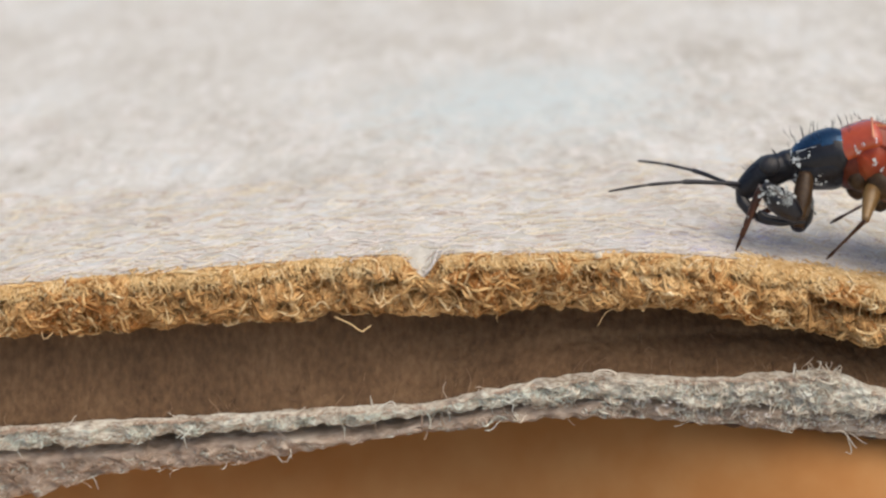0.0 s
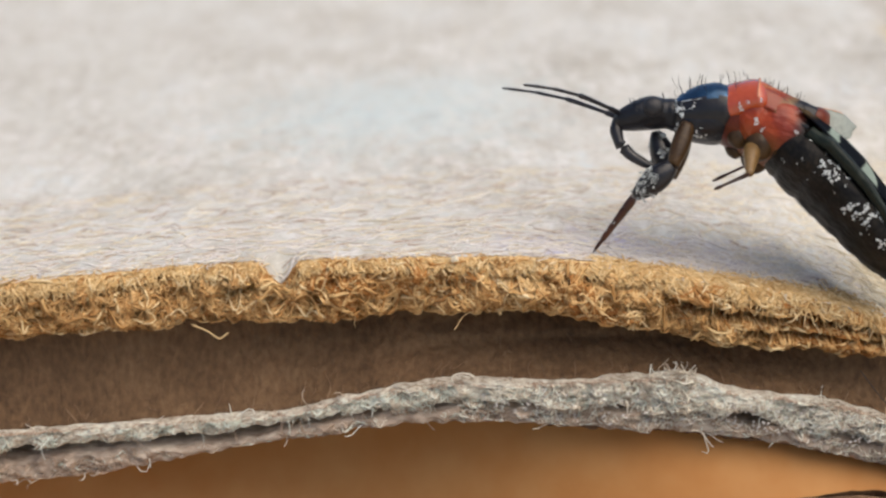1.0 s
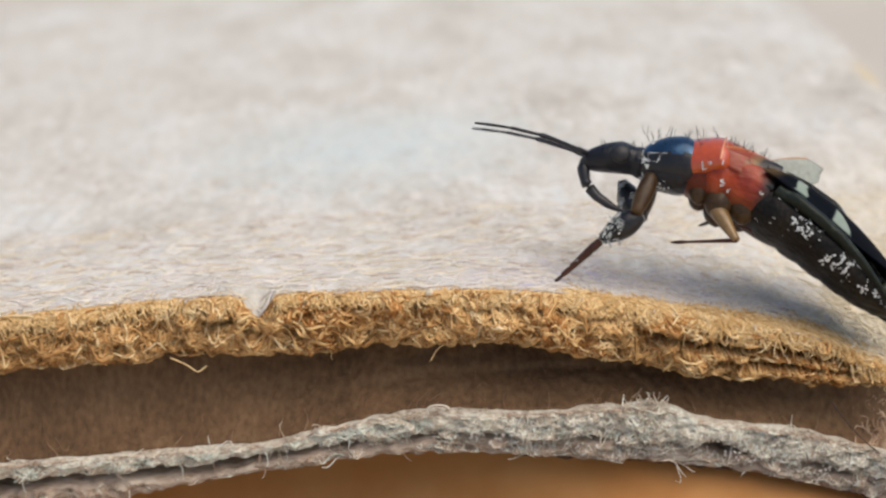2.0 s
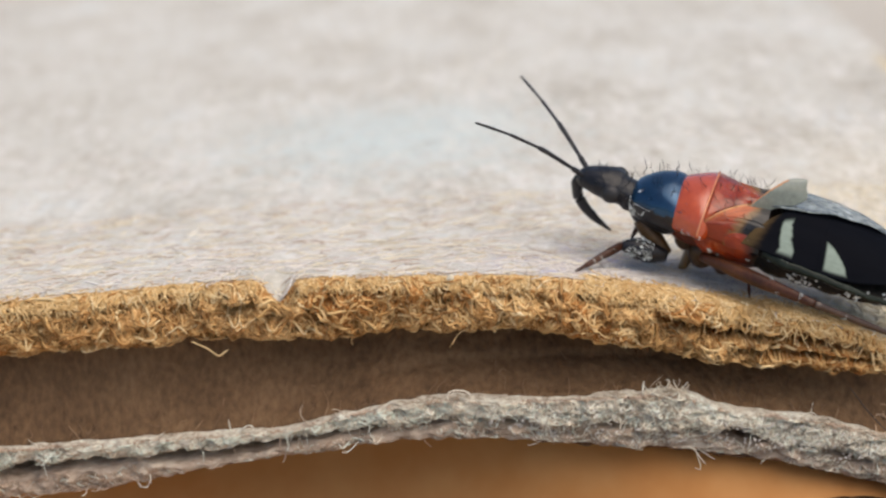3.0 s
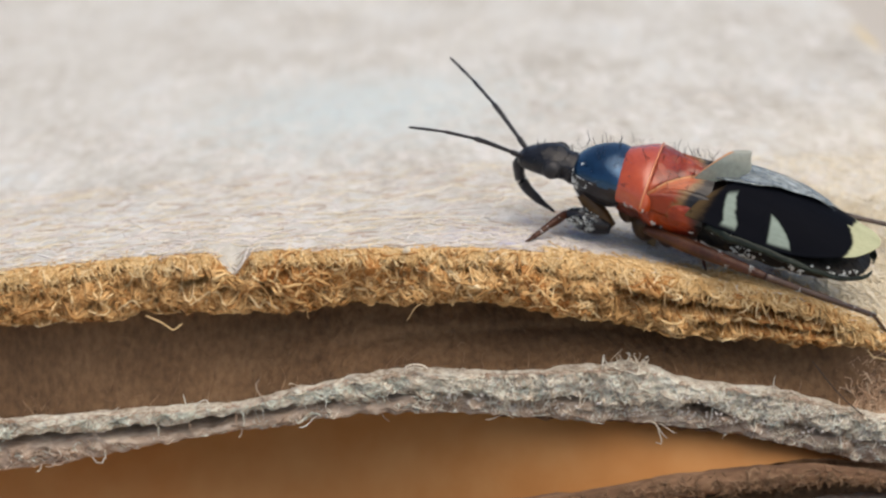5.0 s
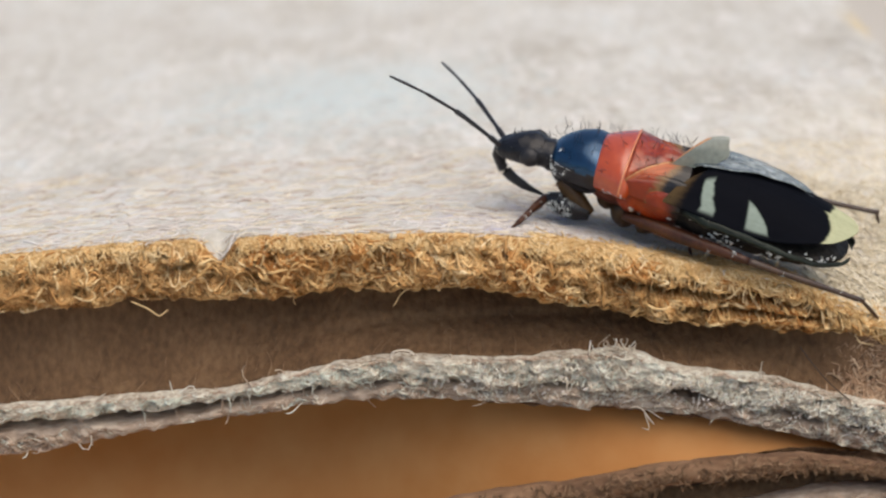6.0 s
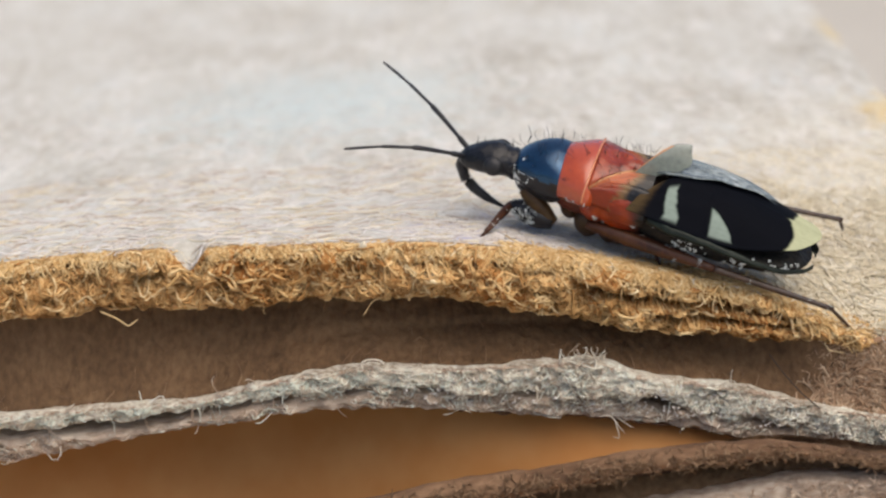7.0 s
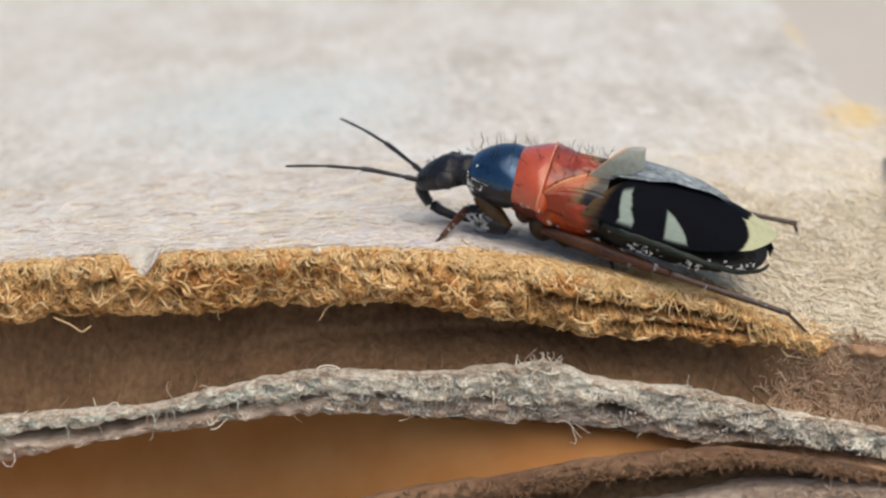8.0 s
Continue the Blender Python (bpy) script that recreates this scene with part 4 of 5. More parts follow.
def build_head():
    head = bug_part("head", loft(smooth_stations([
        (-0.20, 0, 0, 0.26, 0.24, 0.26), (0.0, 0, 0.0, 0.33, 0.29, 0.31), (0.13, 0, 0.02, 0.31, 0.27, 0.28), (0.36, 0, 0.05, 0.40, 0.30, 0.31),
        (0.60, 0, 0.03, 0.37, 0.27, 0.30), (0.82, 0, -0.01, 0.29, 0.22, 0.26), (0.99, 0, -0.05, 0.21, 0.16, 0.20), (1.08, 0, -0.08, 0.11, 0.08, 0.11)]), 26),
        HEAD, label="black blunt-nosed head")
    for side in (1, -1):
        v, f = loft(smooth_stations([(-0.19, 0, 0, 0.02, 0.02, 0.02), (-0.14, 0, 0, 0.12, 0.13, 0.13), (0, 0, 0, 0.16, 0.19, 0.19), (0.14, 0, 0, 0.12, 0.13, 0.13),
                                     (0.19, 0, 0, 0.02, 0.02, 0.02)], 4), 16)
        eye = bug_part("eye", (v, f), EYE, head, "bulging dull black eye")
        eye.location = (0.36 * MM, side * 0.345 * MM, 0.05 * MM)
    # beak of jointed pieces, curving down and back
    pts = [(0.0, 0.08), (0.05, -0.12), (0.0, -0.38), (-0.20, -0.62), (-0.46, -0.80), (-0.80, -0.96)]
    t = np.linspace(0, 5, 22)
    path = np.stack([np.interp(t, range(6), [p[0] for p in pts]), 0 * t, np.interp(t, range(6), [p[1] for p in pts])], 1)
    rad = np.interp(t, [0, 1, 1.9, 2.1, 3, 3.9, 4.1, 5], [0.10, 0.125, 0.10, 0.115, 0.10, 0.085, 0.068, 0.022])
    v, f = tubes(path[None], rad[None], 10)
    beak = bug_part("beak", (v, f), BLACK, head, "black curved piercing beak")
    return head, beak


def antenna(name, head):
    segs = [(0.0, 0.045), (0.25, 0.05), (0.30, 0.032), (0.9, 0.042), (1.1, 0.045), (1.15, 0.026), (1.75, 0.03), (1.80, 0.02), (2.2, 0.026), (2.5, 0.02), (2.55, 0.006)]
    path = np.array([[(x, 0, 0.10 * math.sin(math.pi * x / 2.55)) for x, r in segs]]) * 1.06
    v, f = tubes(path, np.array([[r for x, r in segs]]) * 1.12, 8)
    return bug_part(name, (v, f), BLACK, head, "thin dark jointed antenna")


def wing_shape(side, inner, outer, lift, x0=-0.02, x1=-3.9, nx=110, ny=44, back=0.0):
    """A curved wing case from its inner to its outer edge; returns the grid and its (s, w) places."""
    verts, uv = [], []
    for i in range(nx):
        s = i / (nx - 1)
        x = x0 + (x1 - x0) * s
        out = outer(s)
        inn = inner(s)
        for j in range(ny):
            w = j / (ny - 1)
            y = inn + (out - inn) * w
            z = 0.50 + lift(s) - (0.39 + 0.12 * s) * (abs(y) / 1.05) ** 2.2 - 0.14 * s - 0.24 * max(0, s - 0.45) ** 1.3
            z += 0.20 * math.sin(math.pi * min(1, (s + 0.06) / 0.95)) ** 0.8 if s < 0.89 else 0
            z += 0.01 * math.sin(14 * w) * (s < 0.4)
            verts.append((x - back * max(0.0, 1 - s / 0.25) ** 1.2 * (1 - w) ** 1.3, side * y, z))
            uv.append((s, w))
    return verts, grid_faces(nx, ny), uv


def wing_outer(s):
    wide = 1.0 + 0.10 * math.sin(math.pi * min(1, s / 0.8))
    return wide * (max(0.0, 1 - max(0.0, (s - 0.40) / 0.605) ** 2.3)) ** 0.6 + 0.02


def build_waist():
    """Middle of the body with its shield and the amber wing bases."""
    waist = bug_part("waist", loft(smooth_stations([
        (0.14, 0, 0.0, 0.60, 0.42, 0.42), (0.0, 0, 0.0, 0.78, 0.53, 0.56), (-0.22, 0, 0.0, 0.86, 0.53, 0.66), (-0.36, 0, 0.0, 0.83, 0.51, 0.63), (-0.55, 0, 0.0, 0.89, 0.51, 0.68),
        (-0.85, 0, 0.0, 0.92, 0.48, 0.68), (-1.12, 0, 0.0, 0.88, 0.40, 0.64), (-1.32, 0, 0.0, 0.66, 0.28, 0.50), (-1.38, 0, 0.0, 0.3, 0.15, 0.3)], 8), 64, 2.3), BODY, label="red middle of the body, brown towards the belly")
    tones = []
    for vert in waist.data.vertices:
        x, y, z = np.array(vert.co) / MM
        h = z + 0.14 * rough(x, y, z, 2.2, 6) + 0.07 * rough(x, y, z, 7.0, 2)
        c = blend((0.20, 0.018, 0.003), (0.33, 0.042, 0.006), ease(rough(x, y, z, 3.0, 9), -0.3, 0.4))
        c = blend(c, (0.17, 0.062, 0.017), ease(h, -0.28, -0.78))
        tones.append(blend(c, (0.02, 0.012, 0.009), ease(x + 0.12 * rough(x, y, z, 3.0, 4) - 0.15 * z, -0.78, -1.10)))
    tone_mesh(waist, tones)
    verts = []
    for i in range(20):
        s = i / 19
        hw = 0.80 * (1 - s) ** 1.4 + 0.02
        for j in range(15):
            w = -1 + 2 * j / 14
            hollow = -0.06 * math.exp(-((s - 0.32) / 0.16) ** 2 - (w / 0.4) ** 2)
            verts.append((-0.02 - 1.05 * s, hw * w, 0.565 - 0.34 * (abs(hw * w) / 1.05) ** 2.2 - 0.05 * w * w + hollow - 0.03 * s + 0.035 * rough(s * 6, w * 3, 0, 1.5, 4)))
    shield = mesh_part("scutellum", verts, grid_faces(20, 15), DEEP_RED, waist, "red triangular shield between the wings")
    shield.modifiers.new("thickness", "SOLIDIFY").thickness = 0.08 * MM
    for side in (1, -1):
        verts = []
        for i in range(70):
            s = i / 69
            inn = 0.78 * (1 - s) ** 1.5 + 0.05
            out = 0.81 + 0.08 * s
            for j in range(34):
                w = j / 33
                y = inn + (out - inn) * w
                z = 0.535 - 0.36 * (y / 0.98) ** 2.4 - 0.02 * s + 0.035 * math.exp(-(w / 0.10) ** 2) + 0.014 * math.sin(9 * w)
                z += -0.30 * max(0, (w - 0.70) / 0.30) ** 2 + 0.05 * math.exp(-((w - 0.45 - 0.3 * s) / 0.07) ** 2) * (s > 0.12) * min(1, 6 * (s - 0.12))
                verts.append((-0.03 - 1.12 * s, side * y, z))
        pad = mesh_part("wing_base", verts, grid_faces(70, 34), CORIUM, waist, "amber translucent wing base with raised vein")
        tones = []
        for i in range(70):
            for j in range(34):
                a, w = i / 69, j / 33
                edge = a - 0.30 * (1 - w) - 0.10 * rough(i * 0.25, j * 2.2, 0, 0.3, 2) - 0.07 * rough(i, j * 0.5, 0, 0.12, 5)
                c = blend((0.22, 0.024, 0.003), (0.38, 0.072, 0.008), ease(w, 0.75, 0.25))
                c = blend(c, (0.16, 0.014, 0.003), 0.7 * max(0.0, math.sin(26 * w + 3 * a)) ** 6)
                c = blend(c, (0.17, 0.095, 0.035), ease(edge, 0.36, 0.52))
                c = blend(c, (0.006, 0.006, 0.008), ease(edge, 0.52, 0.66))
                tones.append(blend(c, (0.56, 0.27, 0.11), ease(w, 0.075, 0.03)))
        tone_mesh(pad, tones)
        pad.modifiers.new("thickness", "SOLIDIFY").thickness = 0.04 * MM
    return waist


def build_abdomen():
    rings = smooth_stations([
        (-0.55, 0, -0.05, 0.30, 0.2, 0.25), (-0.70, 0, -0.05, 0.55, 0.25, 0.40), (-1.1, 0, -0.05, 0.84, 0.28, 0.54), (-1.45, 0, -0.06, 0.97, 0.26, 0.52), (-1.9, 0, -0.07, 1.03, 0.22, 0.47),
        (-2.7, 0, -0.10, 1.02, 0.17, 0.42), (-3.4, 0, -0.14, 0.90, 0.13, 0.36), (-3.90, 0, -0.18, 0.66, 0.09, 0.26), (-4.16, 0, -0.22, 0.36, 0.05, 0.15), (-4.26, 0, -0.22, 0.1, 0.03, 0.05)], 12)
    # a shallow groove between one segment of the belly and the next
    grooved = []
    for x, y, z, w, up, dn in rings:
        near = abs((x + 0.2) / 0.52 - round((x + 0.2) / 0.52))
        cut = 0.035 * math.exp(-(near / 0.09) ** 2) - 0.02 * (near > 0.2)
        grooved.append((x, y, z, w * (1 - 0.5 * cut), up, dn * (1 - cut)))
    v, f = loft(grooved, 56, 2.3)
    v = [(x, y, z + (0.025 * rough(x, y, z, 3.0, 4) if z < -0.1 else 0)) for x, y, z in v]
    ab = bug_part("abdomen", (v, f), ABDOMEN, label="black abdomen dusted with white specks")
    # the upturned side rims that hold the wings
    for side in (1, -1):
        verts = []
        for i in range(80):
            s = i / 79
            x = -1.22 - 3.11 * s
            half = 1.06 * (1 - max(0, (s - 0.38) / 0.63) ** 2.3) ** 0.6 * min(1, 0.82 + 1.2 * s) + 0.02
            for j in range(9):
                w = j / 8
                wave = 0.012 * math.sin(2 * math.pi * (x + 0.2) / 0.52) + 0.008 * rough(x, w, 0, 6.0, side)
                flare = 0.10 * math.sin(math.pi * w) + 0.07 * w
                verts.append((x, side * (half + flare + wave), -0.10 - 0.10 * s + 0.16 * math.sin(math.pi * min(1, (s + 0.25) / 1.1)) - 0.03 + w * (0.25 - 0.14 * s) - 0.22 * max(0, s - 0.5) ** 1.3))
        rim = mesh_part("side_rim", verts, grid_faces(80, 9), GREEN_BLACK, ab, "greenish black upturned edge of the abdomen")
        rim.modifiers.new("thickness", "SOLIDIFY").thickness = 0.04 * MM
    black, pale, cream, brown = (0.0030, 0.0038, 0.0065), (0.25, 0.31, 0.27), (0.40, 0.42, 0.27), (0.075, 0.050, 0.024)
    for side in (1, -1):
        v, f, uv = wing_shape(side, lambda s: max(0.02, 0.42 - 1.8 * s) if s < 0.23 else 0.02, wing_outer, lambda s: 0.02 if side > 0 else 0.0, -0.80, -4.30, 170, 64, 0.40)
        tones = []
        for s, w in uv:
            wob = 0.016 * rough(s * 30, w * 12, 0, 0.35, 3 + side) + 0.006 * rough(s * 90, w * 30, 0, 0.5, 5)
            c = blend(brown, black, ease(s + 2 * wob, 0.01, 0.11))
            across = 0.030 + 0.016 * w - abs(s - 0.205 + 0.020 * math.sin(5 * w) + wob)
            band = ease(across, -0.004, 0.012) * ease(w, 0.24, 0.40) * ease(w, 0.97, 0.88)
            leaf = min(s - 0.415 - 0.05 * (w - 0.5), 0.35 * (w - 0.54 - 0.40 * (max(0, s - 0.42) / 0.145) ** 1.7 + 3.0 * wob), 0.3 * (0.95 - w))
            round_ = ((s - 0.50) / 0.355) ** 2 + ((0.02 + wing_outer(s) * w - 0.42) / 0.78) ** 2 - 1 - 5 * wob
            c = blend(c, pale, 0.92 * max(band, ease(leaf, -0.003, 0.012)))
            tones.append(blend(c, cream, ease(round_, -0.04, 0.06) * (s > 0.55)))
        wing = mesh_part("wing_case", v, f, WING, ab, "black wing case with amber base, pale marks and cream tip")
        tone_mesh(wing, tones)
        wing.modifiers.new("thickness", "SOLIDIFY").thickness = 0.025 * MM
    v, f, uv = wing_shape(1, lambda s: -0.90 * (1 - s ** 3) - 0.46 * s ** 2, lambda s: 0.18 + 0.06 * math.sin(7 * s) - 0.62 * s ** 1.6,
                          lambda s: 0.06 + 0.06 * math.sin(3.1 * s), -1.10, -3.80, 90, 40)
    v = [(x, y, z + 0.028 * math.sin(13 * y + 2.5 * x) * math.sin(1.6 * x) + 0.02 * rough(x * 0.5, y, 0, 6.0, 8)) for x, y, z in v]
    m = mesh_part("wing_membrane", v, f, MEMBRANE, ab, "silvery crinkled translucent wing membrane")
    m.modifiers.new("thickness", "SOLIDIFY").thickness = 0.012 * MM
    # raised lobe near the wing base: a rounded leaf that leans back, pale along its front edge
    verts, pale = [], []
    root, tip, across = np.array((-0.66, 0.30, 0.46)), np.array((-1.42, -0.20, 1.26)), np.array((-0.46, 0.0, -0.26))
    for i in range(26):
        for j in range(14):
            s, w = i / 25, j / 13
            broad = (0.25 + 0.75 * min(1, 1.6 * s)) * (1 - max(0, (s - 0.72) / 0.3) ** 2.4)
            p = root + (tip - root) * (s - 0.10 * w * w) + across * (0.35 * max(0, (s - 0.7) / 0.3) ** 2 + broad * w)
            verts.append((p[0], p[1] + 0.05 * math.sin(3 * w) * s, p[2] + 0.10 * math.sin(math.pi * s) + 0.025 * math.sin(7 * w)))
    for i in range(25):
        for j in range(13):
            pale.append(1 if j < 1 and i < 19 else 0)
    lobe = mesh_part("wing_lobe", verts, grid_faces(26, 14), [FLAP, VEIN], ab, "raised grey-green lobe of the wing", pale)
    lobe.modifiers.new("thickness", "SOLIDIFY").thickness = 0.02 * MM
    return ab


def dust_on(name, skin, rng, n, size, pick, parent=None):
    """Powder: clusters of flat irregular grains lying on a part's skin, where pick(place, normal) allows."""
    me = skin.data
    spots = [(np.array(p.center) / MM, np.array(p.normal)) for p in me.polygons]
    spots = [q for q in spots if pick(*q)]
    verts, faces = [], []
    for i in rng.integers(0, len(spots), n):
        p, up = spots[i]
        a = np.cross(up, rng.normal(size=3))
        a /= np.linalg.norm(a)
        b = np.cross(up, a)
        for _ in range(rng.integers(4, 13)):
            q = p + a * rng.normal(0, size * 0.75) + b * rng.normal(0, size * 0.38)
            r = size * rng.uniform(0.15, 0.55)
            k, m = len(verts), 6
            turn = rng.uniform(0, 6.28)
            for lift, wide in ((-0.3, 1.0), (0.28, 0.7)):
                for e in range(m):
                    g = turn + 6.283 * e / m
                    w = r * wide * (0.65 + 0.5 * abs(math.sin(2.3 * g + turn)))
                    verts.append(tuple(q + a * w * math.cos(g) + b * w * math.sin(g) * 0.8 + up * r * lift))
            faces += [(k + e, k + (e + 1) % m, k + m + (e + 1) % m, k + m + e) for e in range(m)] + [tuple(range(k + m, k + 2 * m))]
    return mesh_part(name, verts, faces, DUST, parent or skin, "white powder grains", kind="stuff")


def bristles(name, parent, rng, n, xr, wfun, zfun, length):
    x = rng.uniform(*xr, n)
    w = rng.uniform(-1, 1, n)
    st, al = [], []
    for a, b in zip(x, w):
        ang = b * 1.2
        st.append((a, wfun(a) * math.sin(ang), zfun(a) * math.cos(ang)))
        al.append((0.25 + rng.normal(0, 0.3), math.sin(ang) + rng.normal(0, 0.2), math.cos(ang)))
    st, al = np.array(st), np.array(al)
    al /= np.linalg.norm(al, axis=1, keepdims=True)
    v, f = fibres(rng, st + al * length * 0.5, al, length, 0.0055, 0.12, 5)
    return mesh_part(name, v, f, BLACK, parent, "fine dark bristles", kind="stuff")


def leg(name, femur, tibia, mat_f, mat_t, label, foot_length=0.3, droop=0):
    """Femur as the leg's own mesh, tibia and foot under it."""
    top = bug_part(name, limb(femur[0], femur[1]), mat_f, label=label)
    shin = bug_part("tibia", limb(tibia[0], tibia[1]), mat_t, top)
    foot = bug_part("foot", limb(foot_length, [0.03, 0.034, 0.03, 0.012]), mat_t, shin)
    foot.matrix_basis = pose(tibia[0] * MM * 0.98, 0, 0, 0, droop, 0)
    return top, shin


front_lobe, rear_lobe, throat = build_thorax()
head, beak = build_head()
antenna_near, antenna_far = antenna("antenna", head), antenna("antenna", head)
waist = build_waist()
abdomen = build_abdomen()
rng = np.random.default_rng(21)
bristles("bristles", bug, rng, 46, (0.1, 1.5), lambda x: 0.9 - 0.33 * x, lambda x: 0.6 - 0.13 * x, 0.28)
bristles("bristles", waist, rng, 50, (-1.0, 0.0), lambda x: 0.95, lambda x: 0.54, 0.24)
bristles("bristles", head, rng, 40, (0.0, 0.8), lambda x: 0.28 - 0.15 * x, lambda x: 0.24 - 0.12 * x, 0.2)
dust_on("powder", abdomen, rng, 24, 0.075, lambda p, up: up[1] > 0.3 and -3.9 < p[0] < -1.3 and p[2] < 0.02 and up[2] > -0.85 and rough(*p, 1.6, 3) > -0.05)
dust_on("fine_powder", abdomen, rng, 26, 0.024, lambda p, up: up[1] > 0.2 and -4.1 < p[0] < -1.2 and p[2] < 0.05)
dust_on("powder", front_lobe, rng, 9, 0.065, lambda p, up: up[1] > 0.2 and p[2] < 0.02 and rough(*p, 2.6, 5) > 0.02, bug)
dust_on("powder", front_lobe, rng, 7, 0.06, lambda p, up: p[0] > 1.28 and up[1] > -0.2 and p[2] > -0.1, bug)
dust_on("powder", throat, rng, 12, 0.07, lambda p, up: up[1] > 0.2 and rough(*p, 2.2, 8) > 0.0, bug)
dust_on("powder", rear_lobe, rng, 5, 0.04, lambda p, up: up[1] > 0.4 and p[2] < 0.05, bug)
dust_on("powder", head, rng, 8, 0.045, lambda p, up: up[1] > 0.0 and p[0] < 0.45 and up[2] > -0.5)
dust_on("powder", waist, rng, 6, 0.04, lambda p, up: up[1] > 0.4 and p[2] < -0.1)
FORE = (0.88, [0.13, 0.22, 0.24, 0.19, 0.10]), (1.0, [0.075, 0.085, 0.07, 0.06, 0.05])
MID = (1.0, [0.11, 0.16, 0.14, 0.10, 0.07]), (1.05, [0.045, 0.038, 0.03, 0.026, 0.022])
HIND = (2.5, [0.08, 0.13, 0.14, 0.11, 0.07]), (2.35, [0.075, 0.06, 0.065, 0.05, 0.05])
HIND_FAR = (2.3, HIND[0][1]), (2.5, HIND[1][1])
legs = {}
for side, tag in ((1, "near"), (-1, "far")):
    legs["fore", side] = leg("fore_leg", *FORE, BLACK, RUST, "thick black foreleg with powdery knee")
    legs["coxa", side] = bug_part("fore_coxa", limb(0.85, [0.13, 0.17, 0.16, 0.11]), COXA, label="brown base joint of the foreleg")
    legs["mid", side] = leg("middle_leg", *MID, TAN, RUST, "amber-brown middle leg")
    legs["hind", side] = leg("hind_leg", *(HIND if side > 0 else HIND_FAR), RUST, DARK_LEG, "long reddish-brown hind leg", 0.68 if side > 0 else 0.24, 28 if side > 0 else 60)
    dust_on("powder", legs["fore", side][0], rng, 14, 0.085, lambda p, up: 0.4 < p[0] < 0.85)
    dust_on("powder", legs["fore", side][1], rng, 8, 0.03, lambda p, up: p[0] < 0.3 or 0.6 < p[0] < 0.8)
    dust_on("powder", legs["hind", side][0], rng, 12, 0.045, lambda p, up: 1.3 < p[0] < 2.4)
    dust_on("powder", legs["hind", side][1], rng, 10, 0.03, lambda p, up: p[0] > 0.2)

for side in (1, -1):
    for x, y, z, r in ((0.30, 0.32, -0.46, 0.21), (-0.08, 0.42, -0.60, 0.29), (-0.52, 0.42, -0.62, 0.29)):
        lump = bug_part("leg_socket", loft(smooth_stations([(-r, 0, 0, 0.03, 0.03, 0.03), (-0.7 * r, 0, 0, 0.7 * r, 0.7 * r, 0.8 * r), (0, 0, 0, r, r, 1.2 * r),
                                                            (0.7 * r, 0, 0, 0.7 * r, 0.7 * r, 0.8 * r), (r, 0, 0, 0.03, 0.03, 0.03)], 4), 18), COXA, label="brown leg socket")
        lump.location = (x * MM, side * y * MM, z * MM)
HIPS = {"fore": (0.62, 0.46, -0.78), "mid": (0.05, 0.40, -0.62), "hind": (-0.10, 0.74, -0.50)}


def aim(a, b, pole):
    """A pose at a with x towards b and z near the pole."""
    x = (b - a).normalized()
    y = pole.cross(x).normalized()
    z = x.cross(y)
    return Matrix.Translation(a) @ Matrix((x, y, z)).transposed().to_4x4()


def bend(hip, foot, l1, l2, pole):
    """Knee of a two-piece limb that reaches from hip towards foot, bent towards the pole."""
    d = foot - hip
    r = min(max(d.length, abs(l1 - l2) * 1.05 + 1e-6), (l1 + l2) * 0.995)
    d.normalize()
    a = (l1 * l1 - l2 * l2 + r * r) / (2 * r)
    h = math.sqrt(max(l1 * l1 - a * a, 0))
    side = (pole - pole.dot(d) * d).normalized()
    return hip + d * a + side * h, hip + d * r


